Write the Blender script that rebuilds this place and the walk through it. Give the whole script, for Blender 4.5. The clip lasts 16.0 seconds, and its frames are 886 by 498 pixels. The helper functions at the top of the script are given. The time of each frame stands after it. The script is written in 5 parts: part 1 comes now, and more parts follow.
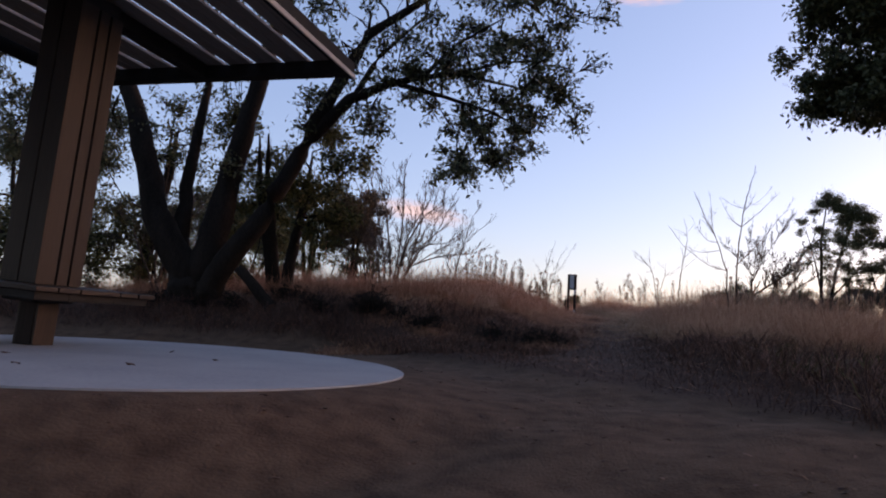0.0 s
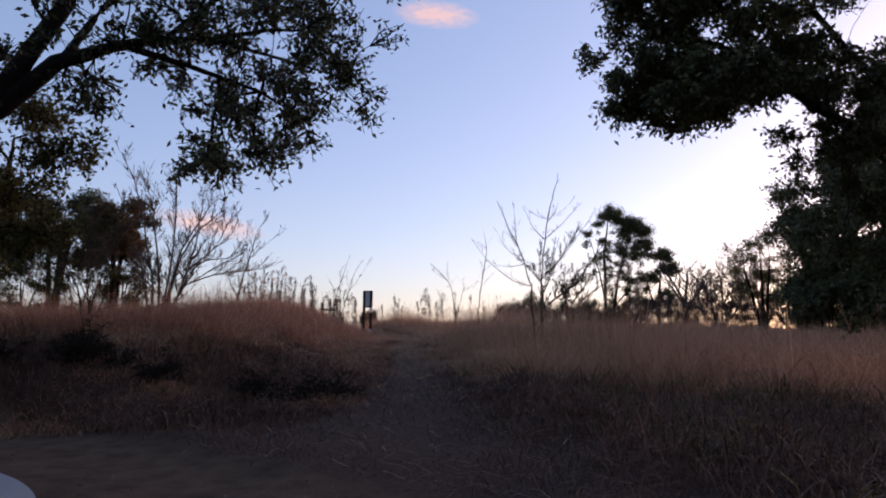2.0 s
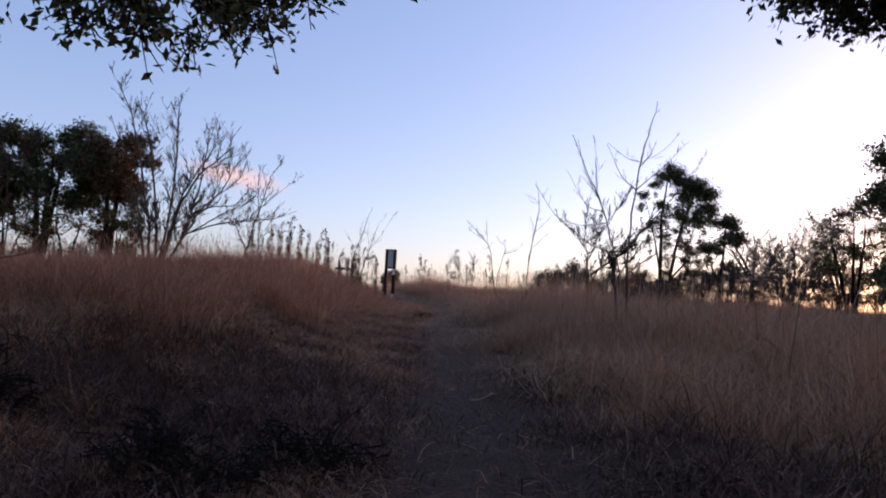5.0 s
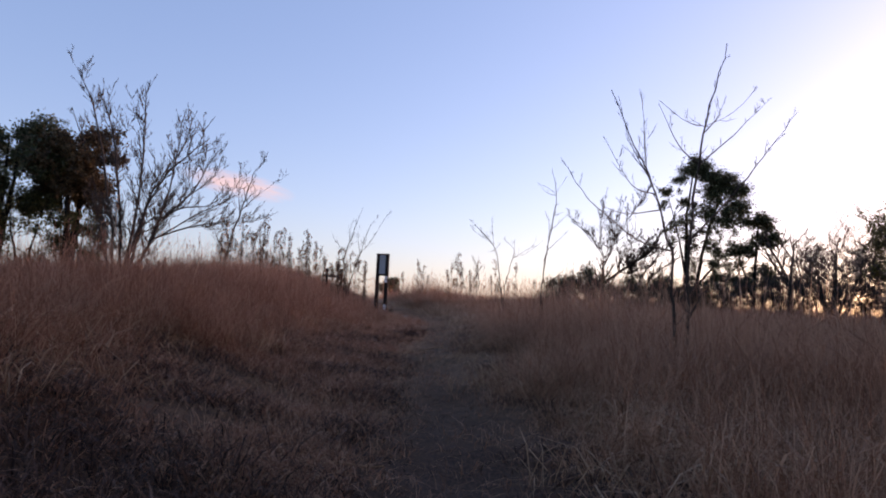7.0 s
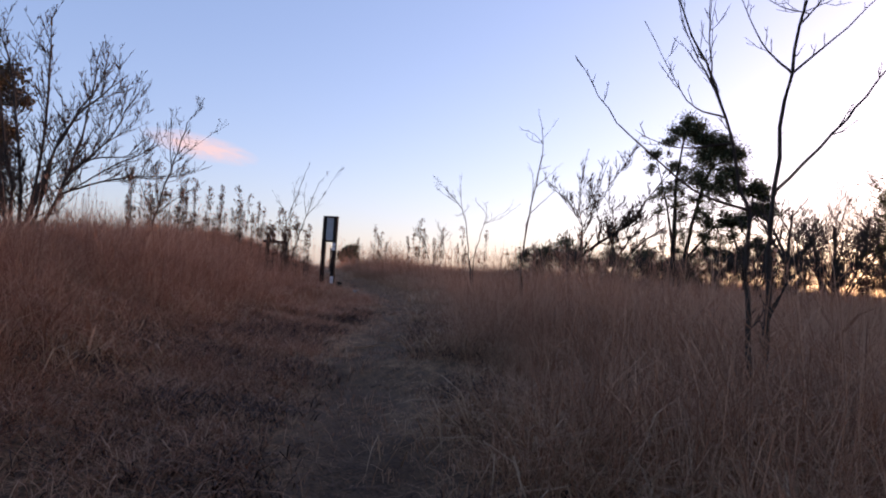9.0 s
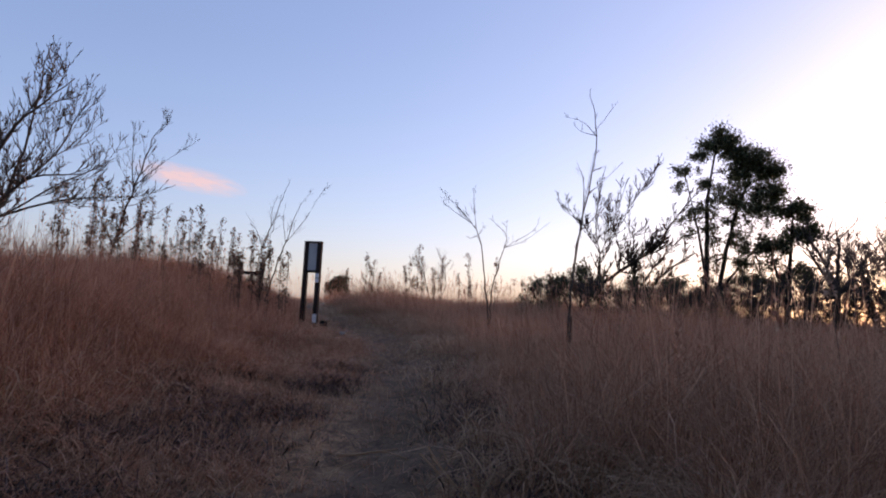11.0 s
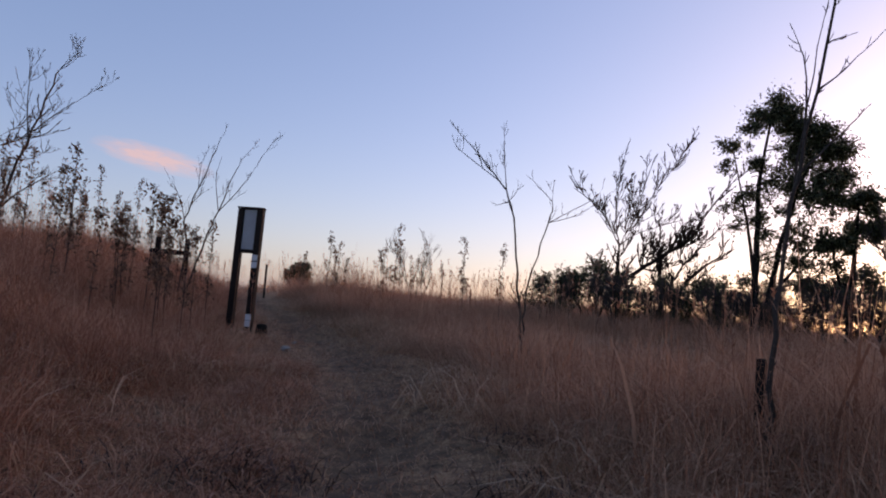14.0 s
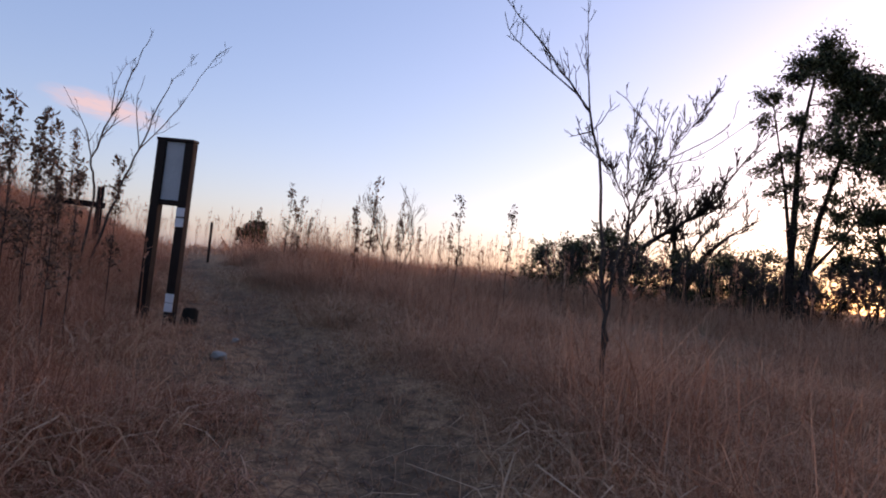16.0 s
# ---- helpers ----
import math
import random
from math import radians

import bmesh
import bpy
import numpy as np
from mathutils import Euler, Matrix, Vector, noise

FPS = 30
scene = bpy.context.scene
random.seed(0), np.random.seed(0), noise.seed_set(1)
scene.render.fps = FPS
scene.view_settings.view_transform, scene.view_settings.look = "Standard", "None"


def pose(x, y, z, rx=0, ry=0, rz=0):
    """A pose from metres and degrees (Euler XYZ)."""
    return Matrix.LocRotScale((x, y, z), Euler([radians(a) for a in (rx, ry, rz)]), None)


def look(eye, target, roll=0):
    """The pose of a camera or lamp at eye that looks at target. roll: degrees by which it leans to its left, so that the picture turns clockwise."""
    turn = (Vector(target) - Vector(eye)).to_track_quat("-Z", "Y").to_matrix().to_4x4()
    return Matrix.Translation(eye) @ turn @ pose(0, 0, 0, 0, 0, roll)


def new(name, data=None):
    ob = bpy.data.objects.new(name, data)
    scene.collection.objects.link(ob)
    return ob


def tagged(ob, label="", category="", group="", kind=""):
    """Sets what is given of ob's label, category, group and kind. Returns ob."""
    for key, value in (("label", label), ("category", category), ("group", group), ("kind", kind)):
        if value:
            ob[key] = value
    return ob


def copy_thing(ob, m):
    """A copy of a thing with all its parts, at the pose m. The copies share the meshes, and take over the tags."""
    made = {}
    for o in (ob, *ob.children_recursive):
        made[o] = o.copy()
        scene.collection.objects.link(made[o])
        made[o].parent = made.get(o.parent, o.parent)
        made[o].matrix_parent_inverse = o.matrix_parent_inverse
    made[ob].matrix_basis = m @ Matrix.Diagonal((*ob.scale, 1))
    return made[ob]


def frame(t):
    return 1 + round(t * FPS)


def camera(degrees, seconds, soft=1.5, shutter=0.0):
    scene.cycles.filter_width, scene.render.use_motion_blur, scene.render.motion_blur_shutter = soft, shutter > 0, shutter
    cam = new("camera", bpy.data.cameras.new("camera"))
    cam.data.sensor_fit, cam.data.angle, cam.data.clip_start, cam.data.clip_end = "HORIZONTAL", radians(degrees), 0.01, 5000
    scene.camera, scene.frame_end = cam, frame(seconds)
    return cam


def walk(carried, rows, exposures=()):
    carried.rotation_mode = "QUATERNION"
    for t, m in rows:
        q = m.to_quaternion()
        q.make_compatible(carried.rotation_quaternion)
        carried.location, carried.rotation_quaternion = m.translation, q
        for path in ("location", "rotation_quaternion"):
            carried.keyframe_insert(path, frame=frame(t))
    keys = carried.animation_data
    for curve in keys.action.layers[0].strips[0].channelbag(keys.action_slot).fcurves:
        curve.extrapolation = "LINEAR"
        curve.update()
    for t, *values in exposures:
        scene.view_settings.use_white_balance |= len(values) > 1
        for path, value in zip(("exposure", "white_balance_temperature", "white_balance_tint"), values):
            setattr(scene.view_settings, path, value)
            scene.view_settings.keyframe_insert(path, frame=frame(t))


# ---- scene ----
cam = camera(65.7, 16.0, soft=2.0)
# The walk is laid out on a plan that leans with the hillside; SITE turns the plan upright.
SITE = pose(0, 0, 1, 3.5, -3.5, 0)
ROWS = [
    (0.0, 0.021, -0.004, 0.986, -0.15, 3.11, 0.89),
    (0.5, 0.126, 0.764, 1.058, 0.39, 2.70, 1.58),
    (1.0, 0.234, 1.405, 1.210, -8.98, 2.04, 2.16),
    (1.5, 0.413, 2.089, 1.203, -16.03, 3.02, 2.02),
    (2.0, 0.663, 2.746, 1.202, -16.85, 3.70, 2.45),
    (2.5, 0.901, 3.402, 1.230, -19.76, -1.82, 0.38),
    (3.0, 1.150, 4.200, 1.205, -17.59, 1.76, -0.33),
    (3.5, 1.279, 4.954, 1.156, -14.26, 2.33, 0.27),
    (6.0, 1.747, 8.635, 1.281, -18.09, -1.18, -0.50),
    (6.5, 2.077, 9.488, 1.217, -22.95, -1.25, -0.34),
    (7.0, 2.472, 10.317, 1.176, -14.67, 1.06, 0.43),
    (7.5, 2.725, 11.054, 1.139, -14.60, -1.33, -0.99),
    (8.0, 3.018, 11.893, 1.124, -17.35, -1.84, -0.96),
    (10.5, 4.115, 16.102, 1.042, -17.39, 0.27, -0.09),
    (11.0, 4.219, 16.930, 1.014, -18.27, 0.97, -0.20),
    (11.5, 4.366, 17.738, 0.969, -20.75, -0.15, -0.08),
    (12.0, 4.554, 18.569, 0.915, -16.09, 0.58, 0.41),
    (12.5, 4.746, 19.347, 0.927, -17.30, -0.20, -0.29),
    (13.0, 5.051, 20.153, 0.920, -16.07, 2.86, -0.67),
    (13.5, 5.212, 20.940, 0.884, -16.53, 2.78, -1.19),
    (14.0, 5.363, 21.906, 0.848, -20.95, 0.33, -2.33),
    (14.5, 5.525, 22.742, 0.885, -23.28, 0.94, -3.14),
    (15.0, 5.650, 23.503, 0.895, -24.10, -2.42, -3.82),
    (15.5, 5.858, 24.315, 0.860, -25.18, -2.55, -4.01),
    (16.0, 5.999, 25.164, 0.787, -24.31, -2.57, -4.01),
]
walk(cam, [(t, SITE @ pose(x, y, z - 1, 90 + pitch, roll, yaw)) for t, x, y, z, yaw, pitch, roll in ROWS], [(0.0, 1.5, 8800, 47), (1.8, 1.42, 8700, 47), (2.5, 1.2, 8450, 47), (3.0, 1.45, 8350, 47), (3.5, 1.25, 8250, 47), (6.0, 1.5, 8250, 47), (7.0, 1.4, 8250, 47), (8.0, 1.42, 8250, 47), (10.5, 1.4, 8250, 47), (11.2, 1.25, 8250, 47), (12.5, 1.2, 8250, 47), (13.5, 1.0, 8250, 47), (14.2, 1.05, 8250, 47), (15.0, 0.95, 8250, 47), (16.0, 1.25, 8250, 47)])


# ---- world and light ----
world = bpy.data.worlds.new("dusk_sky")
scene.world = world
world.use_nodes = True
wn = world.node_tree.nodes
sky = wn.new("ShaderNodeTexSky")
sky.sky_type = "NISHITA"
sky.sun_disc = False
SUN_TURN, SUN_UP = 70.0, 8.0          # degrees clockwise from straight ahead, degrees above the horizon
sky.sun_elevation, sky.sun_rotation = radians(SUN_UP), radians(SUN_TURN)
sky.air_density, sky.dust_density, sky.ozone_density = 1.0, 1.1, 3.0
wn["Background"].inputs["Strength"].default_value = 0.15
haze = wn.new("ShaderNodeMix")
haze.data_type = "RGBA"
haze.inputs[0].default_value = 0.35
haze.inputs[7].default_value = (0.36, 1.25, 2.35, 1)
world.node_tree.links.new(sky.outputs[0], haze.inputs[6])
world.node_tree.links.new(haze.outputs[2], wn["Background"].inputs["Color"])
sun_data = bpy.data.lights.new("sun", "SUN")
sun_data.energy, sun_data.angle, sun_data.color = 0.85, radians(30), (1.0, 0.74, 0.55)
sun = new("sun", sun_data)
sun.matrix_world = look((60 * math.sin(radians(SUN_TURN)), 60 * math.cos(radians(SUN_TURN)), 6), (0, 0, 0))

# ---- materials ----
def material(name, ramp, scale=6.0, fine=60.0, rough=0.8, bump=0.3, bump_size=0.01, translucent=0.0, stretch=(1, 1, 1), spec=0.3, metal=0.0, island=False):
    """A procedural surface: a colour ramp over coarse and fine noise, with relief from the fine one."""
    m = bpy.data.materials.new(name)
    m.use_nodes = True
    n, l = m.node_tree.nodes, m.node_tree.links
    bsdf = n["Principled BSDF"]
    tex = n.new("ShaderNodeTexCoord")
    mp = n.new("ShaderNodeMapping")
    mp.inputs["Scale"].default_value = stretch
    l.new(tex.outputs["Object"], mp.inputs["Vector"])
    a, b = n.new("ShaderNodeTexNoise"), n.new("ShaderNodeTexNoise")
    a.inputs["Scale"].default_value, b.inputs["Scale"].default_value = scale, fine
    a.inputs["Detail"].default_value = b.inputs["Detail"].default_value = 5
    l.new(mp.outputs[0], a.inputs["Vector"])
    l.new(mp.outputs[0], b.inputs["Vector"])
    mix = n.new("ShaderNodeMix")
    mix.inputs["Factor"].default_value = 0.45
    l.new(a.outputs["Fac"], mix.inputs[2])
    l.new(b.outputs["Fac"], mix.inputs[3])
    drive = mix.outputs[0]
    if island:
        geo = n.new("ShaderNodeNewGeometry")
        mix2 = n.new("ShaderNodeMix")
        mix2.inputs["Factor"].default_value = 0.6
        l.new(mix.outputs[0], mix2.inputs[2])
        l.new(geo.outputs["Random Per Island"], mix2.inputs[3])
        drive = mix2.outputs[0]
    cr = n.new("ShaderNodeValToRGB")
    while len(cr.color_ramp.elements) < len(ramp):
        cr.color_ramp.elements.new(0.5)
    for e, (p, c) in zip(cr.color_ramp.elements, ramp):
        e.position, e.color = p, (*c, 1)
    l.new(drive, cr.inputs[0])
    l.new(cr.outputs[0], bsdf.inputs["Base Color"])
    bsdf.inputs["Roughness"].default_value = rough
    bsdf.inputs["Specular IOR Level"].default_value = spec
    bsdf.inputs["Metallic"].default_value = metal
    if bump:
        bp = n.new("ShaderNodeBump")
        bp.inputs["Strength"].default_value, bp.inputs["Distance"].default_value = bump, bump_size
        l.new(mix.outputs[0], bp.inputs["Height"])
        l.new(bp.outputs[0], bsdf.inputs["Normal"])
    if translucent:
        tr = n.new("ShaderNodeBsdfTranslucent")
        l.new(cr.outputs[0], tr.inputs["Color"])
        ms = n.new("ShaderNodeMixShader")
        ms.inputs[0].default_value = translucent
        l.new(bsdf.outputs[0], ms.inputs[1])
        l.new(tr.outputs[0], ms.inputs[2])
        l.new(ms.outputs[0], n["Material Output"].inputs["Surface"])
    return m


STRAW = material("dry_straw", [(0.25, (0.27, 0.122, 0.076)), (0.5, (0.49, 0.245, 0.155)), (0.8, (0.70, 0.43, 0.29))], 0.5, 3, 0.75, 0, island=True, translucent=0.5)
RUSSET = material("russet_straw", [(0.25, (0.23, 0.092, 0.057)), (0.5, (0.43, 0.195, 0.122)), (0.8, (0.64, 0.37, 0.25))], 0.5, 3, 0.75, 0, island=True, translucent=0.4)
LITTER = material("dead_stalks", [(0.3, (0.045, 0.021, 0.017)), (0.6, (0.11, 0.052, 0.04)), (0.88, (0.28, 0.15, 0.108))], 1.0, 5, 0.85, 0, island=True)
CURL = material("pale_curled_straw", [(0.25, (0.28, 0.145, 0.085)), (0.55, (0.49, 0.285, 0.175)), (0.8, (0.70, 0.47, 0.32))], 0.5, 3, 0.7, 0, island=True, translucent=0.4)
WEED = material("dead_weed_leaf", [(0.3, (0.10, 0.056, 0.036)), (0.7, (0.27, 0.16, 0.105))], 4, 30, 0.85, 0, island=True, translucent=0.15)
PLUME = material("fluffy_plume", [(0.3, (0.22, 0.15, 0.11)), (0.7, (0.40, 0.31, 0.25))], 4, 30, 0.9, 0, island=True, translucent=0.4)
BARK = material("dark_bark", [(0.3, (0.009, 0.007, 0.006)), (0.7, (0.032, 0.025, 0.021))], 3, 40, 0.95, 0.8, 0.03, stretch=(1, 1, 0.3), spec=0.08)
TWIG = material("bare_twig", [(0.3, (0.035, 0.025, 0.021)), (0.7, (0.09, 0.066, 0.055))], 3, 40, 0.9, 0.3)
LEAF = material("evergreen_leaf", [(0.25, (0.03, 0.038, 0.017)), (0.55, (0.058, 0.072, 0.03)), (0.8, (0.11, 0.11, 0.052))], 0.8, 6, 0.5, 0, island=True, translucent=0.25, spec=0.3)
LEAF_OLIVE = material("olive_leaf", [(0.25, (0.04, 0.044, 0.016)), (0.55, (0.085, 0.086, 0.03)), (0.8, (0.14, 0.125, 0.052))], 0.8, 6, 0.6, 0, island=True, translucent=0.3, spec=0.2)
LEAF_RUST = material("rusty_leaf", [(0.25, (0.05, 0.03, 0.015)), (0.55, (0.09, 0.055, 0.025)), (0.8, (0.14, 0.085, 0.04))], 0.8, 6, 0.6, 0, island=True, translucent=0.2)
CONCRETE = material("concrete", [(0.25, (0.22, 0.235, 0.25)), (0.5, (0.30, 0.315, 0.335)), (0.8, (0.37, 0.38, 0.40))], 1.2, 30, 0.85, 0.15, 0.004)
WOOD = material("brown_board", [(0.3, (0.022, 0.013, 0.010)), (0.7, (0.052, 0.032, 0.025))], 4, 60, 0.6, 0.3, 0.004, stretch=(1, 1, 0.08))
SLAT = material("weathered_slat", [(0.3, (0.20, 0.165, 0.148)), (0.7, (0.31, 0.265, 0.245))], 3, 50, 0.6, 0.3, 0.004, stretch=(1, 0.08, 1))
BEAM = material("dark_steel_beam", [(0.3, (0.02, 0.018, 0.018)), (0.7, (0.04, 0.036, 0.034))], 3, 50, 0.75, 0.1, spec=0.1)
EDGE = material("pale_fascia", [(0.3, (0.36, 0.32, 0.30)), (0.7, (0.50, 0.46, 0.43))], 3, 50, 0.5, 0.1)
POST = material("black_brown_post", [(0.3, (0.013, 0.008, 0.007)), (0.7, (0.034, 0.022, 0.019))], 5, 60, 0.75, 0.4, 0.004, stretch=(1, 1, 0.1), spec=0.15)
PANEL = material("grey_panel", [(0.3, (0.30, 0.32, 0.33)), (0.7, (0.42, 0.44, 0.45))], 4, 80, 0.35, 0.05)
TAG = material("white_tag", [(0.3, (0.62, 0.62, 0.62)), (0.7, (0.8, 0.8, 0.8))], 8, 80, 0.5, 0.05)
ROCK = material("pale_stone", [(0.3, (0.20, 0.185, 0.165)), (0.7, (0.34, 0.32, 0.295))], 6, 50, 0.9, 0.5, 0.01)

GROUND = bpy.data.materials.new("hill_soil")
GROUND.use_nodes = True
gn, gl = GROUND.node_tree.nodes, GROUND.node_tree.links
g_tex = gn.new("ShaderNodeTexCoord")


def g_noise(scale, detail):
    k = gn.new("ShaderNodeTexNoise")
    k.inputs["Scale"].default_value, k.inputs["Detail"].default_value = scale, detail
    gl.new(g_tex.outputs["Object"], k.inputs["Vector"])
    return k.outputs["Fac"]


def g_ramp(source, stops):
    r = gn.new("ShaderNodeValToRGB")
    for e, (p, c) in zip(r.color_ramp.elements, stops):
        e.position, e.color = p, (*c, 1)
    gl.new(source, r.inputs[0])
    return r.outputs[0]


def g_mix(fac, a, b):
    k = gn.new("ShaderNodeMix")
    k.data_type = "RGBA"
    gl.new(fac, k.inputs[0])
    gl.new(a, k.inputs[6])
    gl.new(b, k.inputs[7])
    return k.outputs[2]


g_fine, g_mid, g_wide = g_noise(45, 6), g_noise(5, 6), g_noise(0.7, 4)
g_soil = g_ramp(g_mid, [(0.3, (0.064, 0.034, 0.022)), (0.7, (0.134, 0.076, 0.05))])
g_litter = g_ramp(g_fine, [(0.35, (0.034, 0.018, 0.0145)), (0.7, (0.135, 0.07, 0.052))])
g_straw = g_ramp(g_fine, [(0.32, (0.17, 0.08, 0.045)), (0.68, (0.50, 0.275, 0.155))])
g_at = gn.new("ShaderNodeAttribute")
g_at.attribute_name = "cover"
g_sep = gn.new("ShaderNodeSeparateColor")
gl.new(g_at.outputs["Color"], g_sep.inputs[0])


def g_broken(amount, source, spread):
    """An amount of cover, broken into patches by a noise."""
    a = gn.new("ShaderNodeMath")
    a.operation = "MULTIPLY_ADD"
    gl.new(source, a.inputs[0])
    a.inputs[1].default_value = spread
    a.inputs[2].default_value = 1 - 0.5 * spread
    b = gn.new("ShaderNodeMath")
    b.operation = "MULTIPLY"
    b.use_clamp = True
    gl.new(a.outputs[0], b.inputs[0])
    gl.new(amount, b.inputs[1])
    return b.outputs[0]


g_patch = g_noise(9, 8)
g_col = g_mix(g_broken(g_sep.outputs["Green"], g_patch, 5.0), g_mix(g_broken(g_sep.outputs["Red"], g_mid, 1.5), g_soil, g_litter), g_straw)
gl.new(g_col, gn["Principled BSDF"].inputs["Base Color"])
gn["Principled BSDF"].inputs["Roughness"].default_value = 0.95
gn["Principled BSDF"].inputs["Specular IOR Level"].default_value = 0.15
g_bump = gn.new("ShaderNodeBump")
g_bump.inputs["Strength"].default_value, g_bump.inputs["Distance"].default_value = 0.4, 0.03
g_h = gn.new("ShaderNodeMath")
gl.new(g_fine, g_h.inputs[0])
gl.new(g_mid, g_h.inputs[1])
gl.new(g_h.outputs[0], g_bump.inputs["Height"])
gl.new(g_bump.outputs[0], gn["Principled BSDF"].inputs["Normal"])

# ---- the lie of the land ----
rng = np.random.default_rng(7)
TRAIL_Y = (-40, 0, 5, 9, 12, 16, 20, 22.4, 25, 29, 33, 39, 50, 70)
TRAIL_X = (-1, 0.1, 1.3, 1.9, 3.0, 4.0, 4.9, 5.5, 6.3, 7.35, 7.45, 7.2, 7.6, 9)
FALL_Y = (-2000, -30, 9, 14.7, 22.4, 29, 34, 40, 60, 80, 150, 2000)
FALL_Z = (0, 0, 0, -0.14, -0.25, -0.48, -0.62, -0.55, -1.4, -5, -22, -250)


def smooth(a):
    a = np.clip(a, 0, 1)
    return a * a * (3 - 2 * a)


def trail(y):
    return np.interp(y, TRAIL_Y, TRAIL_X)


def verge(y):
    """How far the trodden ground reaches on the bank's side of the trail."""
    return np.interp(y, (14, 22, 28, 34, 36.5, 40), (0.95, 1.05, 1.6, 1.65, 0.75, 0.5))


def open_side(y):
    """How far low litter lies between the trail and the tall grass of the bank."""
    return np.interp(y, (11, 15, 18, 22, 26, 29, 34, 36.5, 40), (3.2, 2.9, 2.5, 2.0, 1.75, 1.35, 1.3, 0.75, 0.5))


def land(x, y):
    """Height on the plan."""
    x, y = np.asarray(x, float), np.asarray(y, float)
    z = np.interp(y, FALL_Y, FALL_Z)
    off = x - trail(y)
    on = smooth((y - 10.5) / 4.5)
    left = np.clip(-off - verge(y) + 0.1, 0, None)
    right = np.clip(off - 0.8, 0, None)
    z = z + on * (np.interp(y, (14, 20, 33), (0.95, 1.0, 1.15)) * smooth(left / 3.8) + 0.015 * np.clip(left - 4.5, 0, 8)) - 0.05 * np.clip(right, 0, 18) * smooth((y + 2) / 8)
    z = z - 0.07 * np.clip(right - 18, 0, 300) - 0.04 * np.clip(left - 16, 0, 400)
    near = smooth((4.3 - np.hypot(x + 3.14, y - 6.55)) / 1.4)
    pad_z = 0.468 - 0.087 * x - 0.053 * y - 0.014
    rough = 0.035 * np.sin(1.7 * x + 0.6 * y + 1) * np.sin(1.1 * y - 0.8 * x) + 0.02 * np.sin(3.9 * x + 2) * np.sin(4.3 * y - x)
    rough = rough + 0.014 * np.sin(9.1 * x + 3 * np.sin(2.3 * y)) * np.sin(7.7 * y + 2 * np.sin(3.1 * x)) * smooth((y - 6) / 6)
    lumps = np.abs(np.sin(2.6 * x + 1.9 * np.sin(1.4 * y)) * np.sin(3.1 * y + 1.7 * np.sin(1.9 * x)))
    rough = rough + 0.11 * lumps * brush(x, y) * smooth((np.abs(off) - 0.9) / 0.6) * smooth((17 - y) / 3) * smooth((11 - x) / 4)
    z = (z + rough) * (1 - near) + pad_z * near
    z = z - 0.09 * np.exp(-((off + 0.12 * np.sin(1.3 * y)) / 0.42) ** 2) * on * (0.7 + 0.3 * np.sin(2.7 * y))
    return z


def spot(x, y, up=0.0):
    """The place in the world over the plan's (x, y), on the ground."""
    return SITE @ Vector((x, y, float(land(x, y)) - 1)) + Vector((0, 0, up))


def above(x, y, z):
    return SITE @ Vector((x, y, z - 1))


SITE_NP = np.array(SITE)


def to_world(a):
    return a @ SITE_NP[:3, :3].T + SITE_NP[:3, 3]


def brush(x, y):
    """1 where dark litter and dead brush cover the soil, 0 on the trodden clearing."""
    edge = np.interp(x, (-14, -6, -2, 0, 2.2, 4.0, 8), (13.5, 12.7, 12.0, 9.4, 6.1, 3.6, 0.7))
    return smooth((y - edge + 0.35) / 0.7)


def meadow(x, y):
    """1 where tall dry grass stands."""
    off = x - trail(y)
    off = off + 0.28 * np.sin(1.9 * y + np.sin(3.1 * y)) + 0.15 * np.sin(5.3 * y + 1)
    start_l = np.interp(x, (-14, -4, -1, 1, 3), (14.0, 13.6, 12.6, 12.2, 13.5)) + 0.4 * np.sin(2.3 * x)
    left = smooth((-off - open_side(y) + 0.35) / 1.3) * smooth((y - start_l) / 2.2)
    start_r = np.interp(x, (2.5, 4.5, 7, 12, 30), (12.4, 9.3, 6.9, 5.6, 3.0))
    right = smooth((off - 0.45) / np.interp(y, (18, 26), (1.4, 0.85))) * smooth((y - start_r) / 2.5)
    far = smooth((y - 43) / 4)
    return np.clip(left + right + far, 0, 1)


def spaced(lo, hi, step, reach):
    inner = np.arange(lo, hi + step / 2, step)
    grow = np.cumsum(step * 1.28 ** np.arange(1, 60))
    grow = grow[grow < reach]
    return np.concatenate([lo - grow[::-1], inner, hi + grow])


def mesh_from(name, verts, faces_flat, sizes, mat, smooth_shade=False):
    me = bpy.data.meshes.new(name)
    verts, faces_flat, sizes = np.asarray(verts, np.float32), np.asarray(faces_flat, np.int32), np.asarray(sizes, np.int32)
    me.vertices.add(len(verts))
    me.vertices.foreach_set("co", verts.ravel())
    me.loops.add(len(faces_flat))
    me.loops.foreach_set("vertex_index", faces_flat)
    me.polygons.add(len(sizes))
    me.polygons.foreach_set("loop_start", np.concatenate([[0], np.cumsum(sizes)[:-1]]).astype(np.int32))
    me.polygons.foreach_set("loop_total", sizes)
    me.polygons.foreach_set("use_smooth", np.full(len(sizes), smooth_shade))
    me.update(calc_edges=True)
    me.materials.append(mat)
    return me


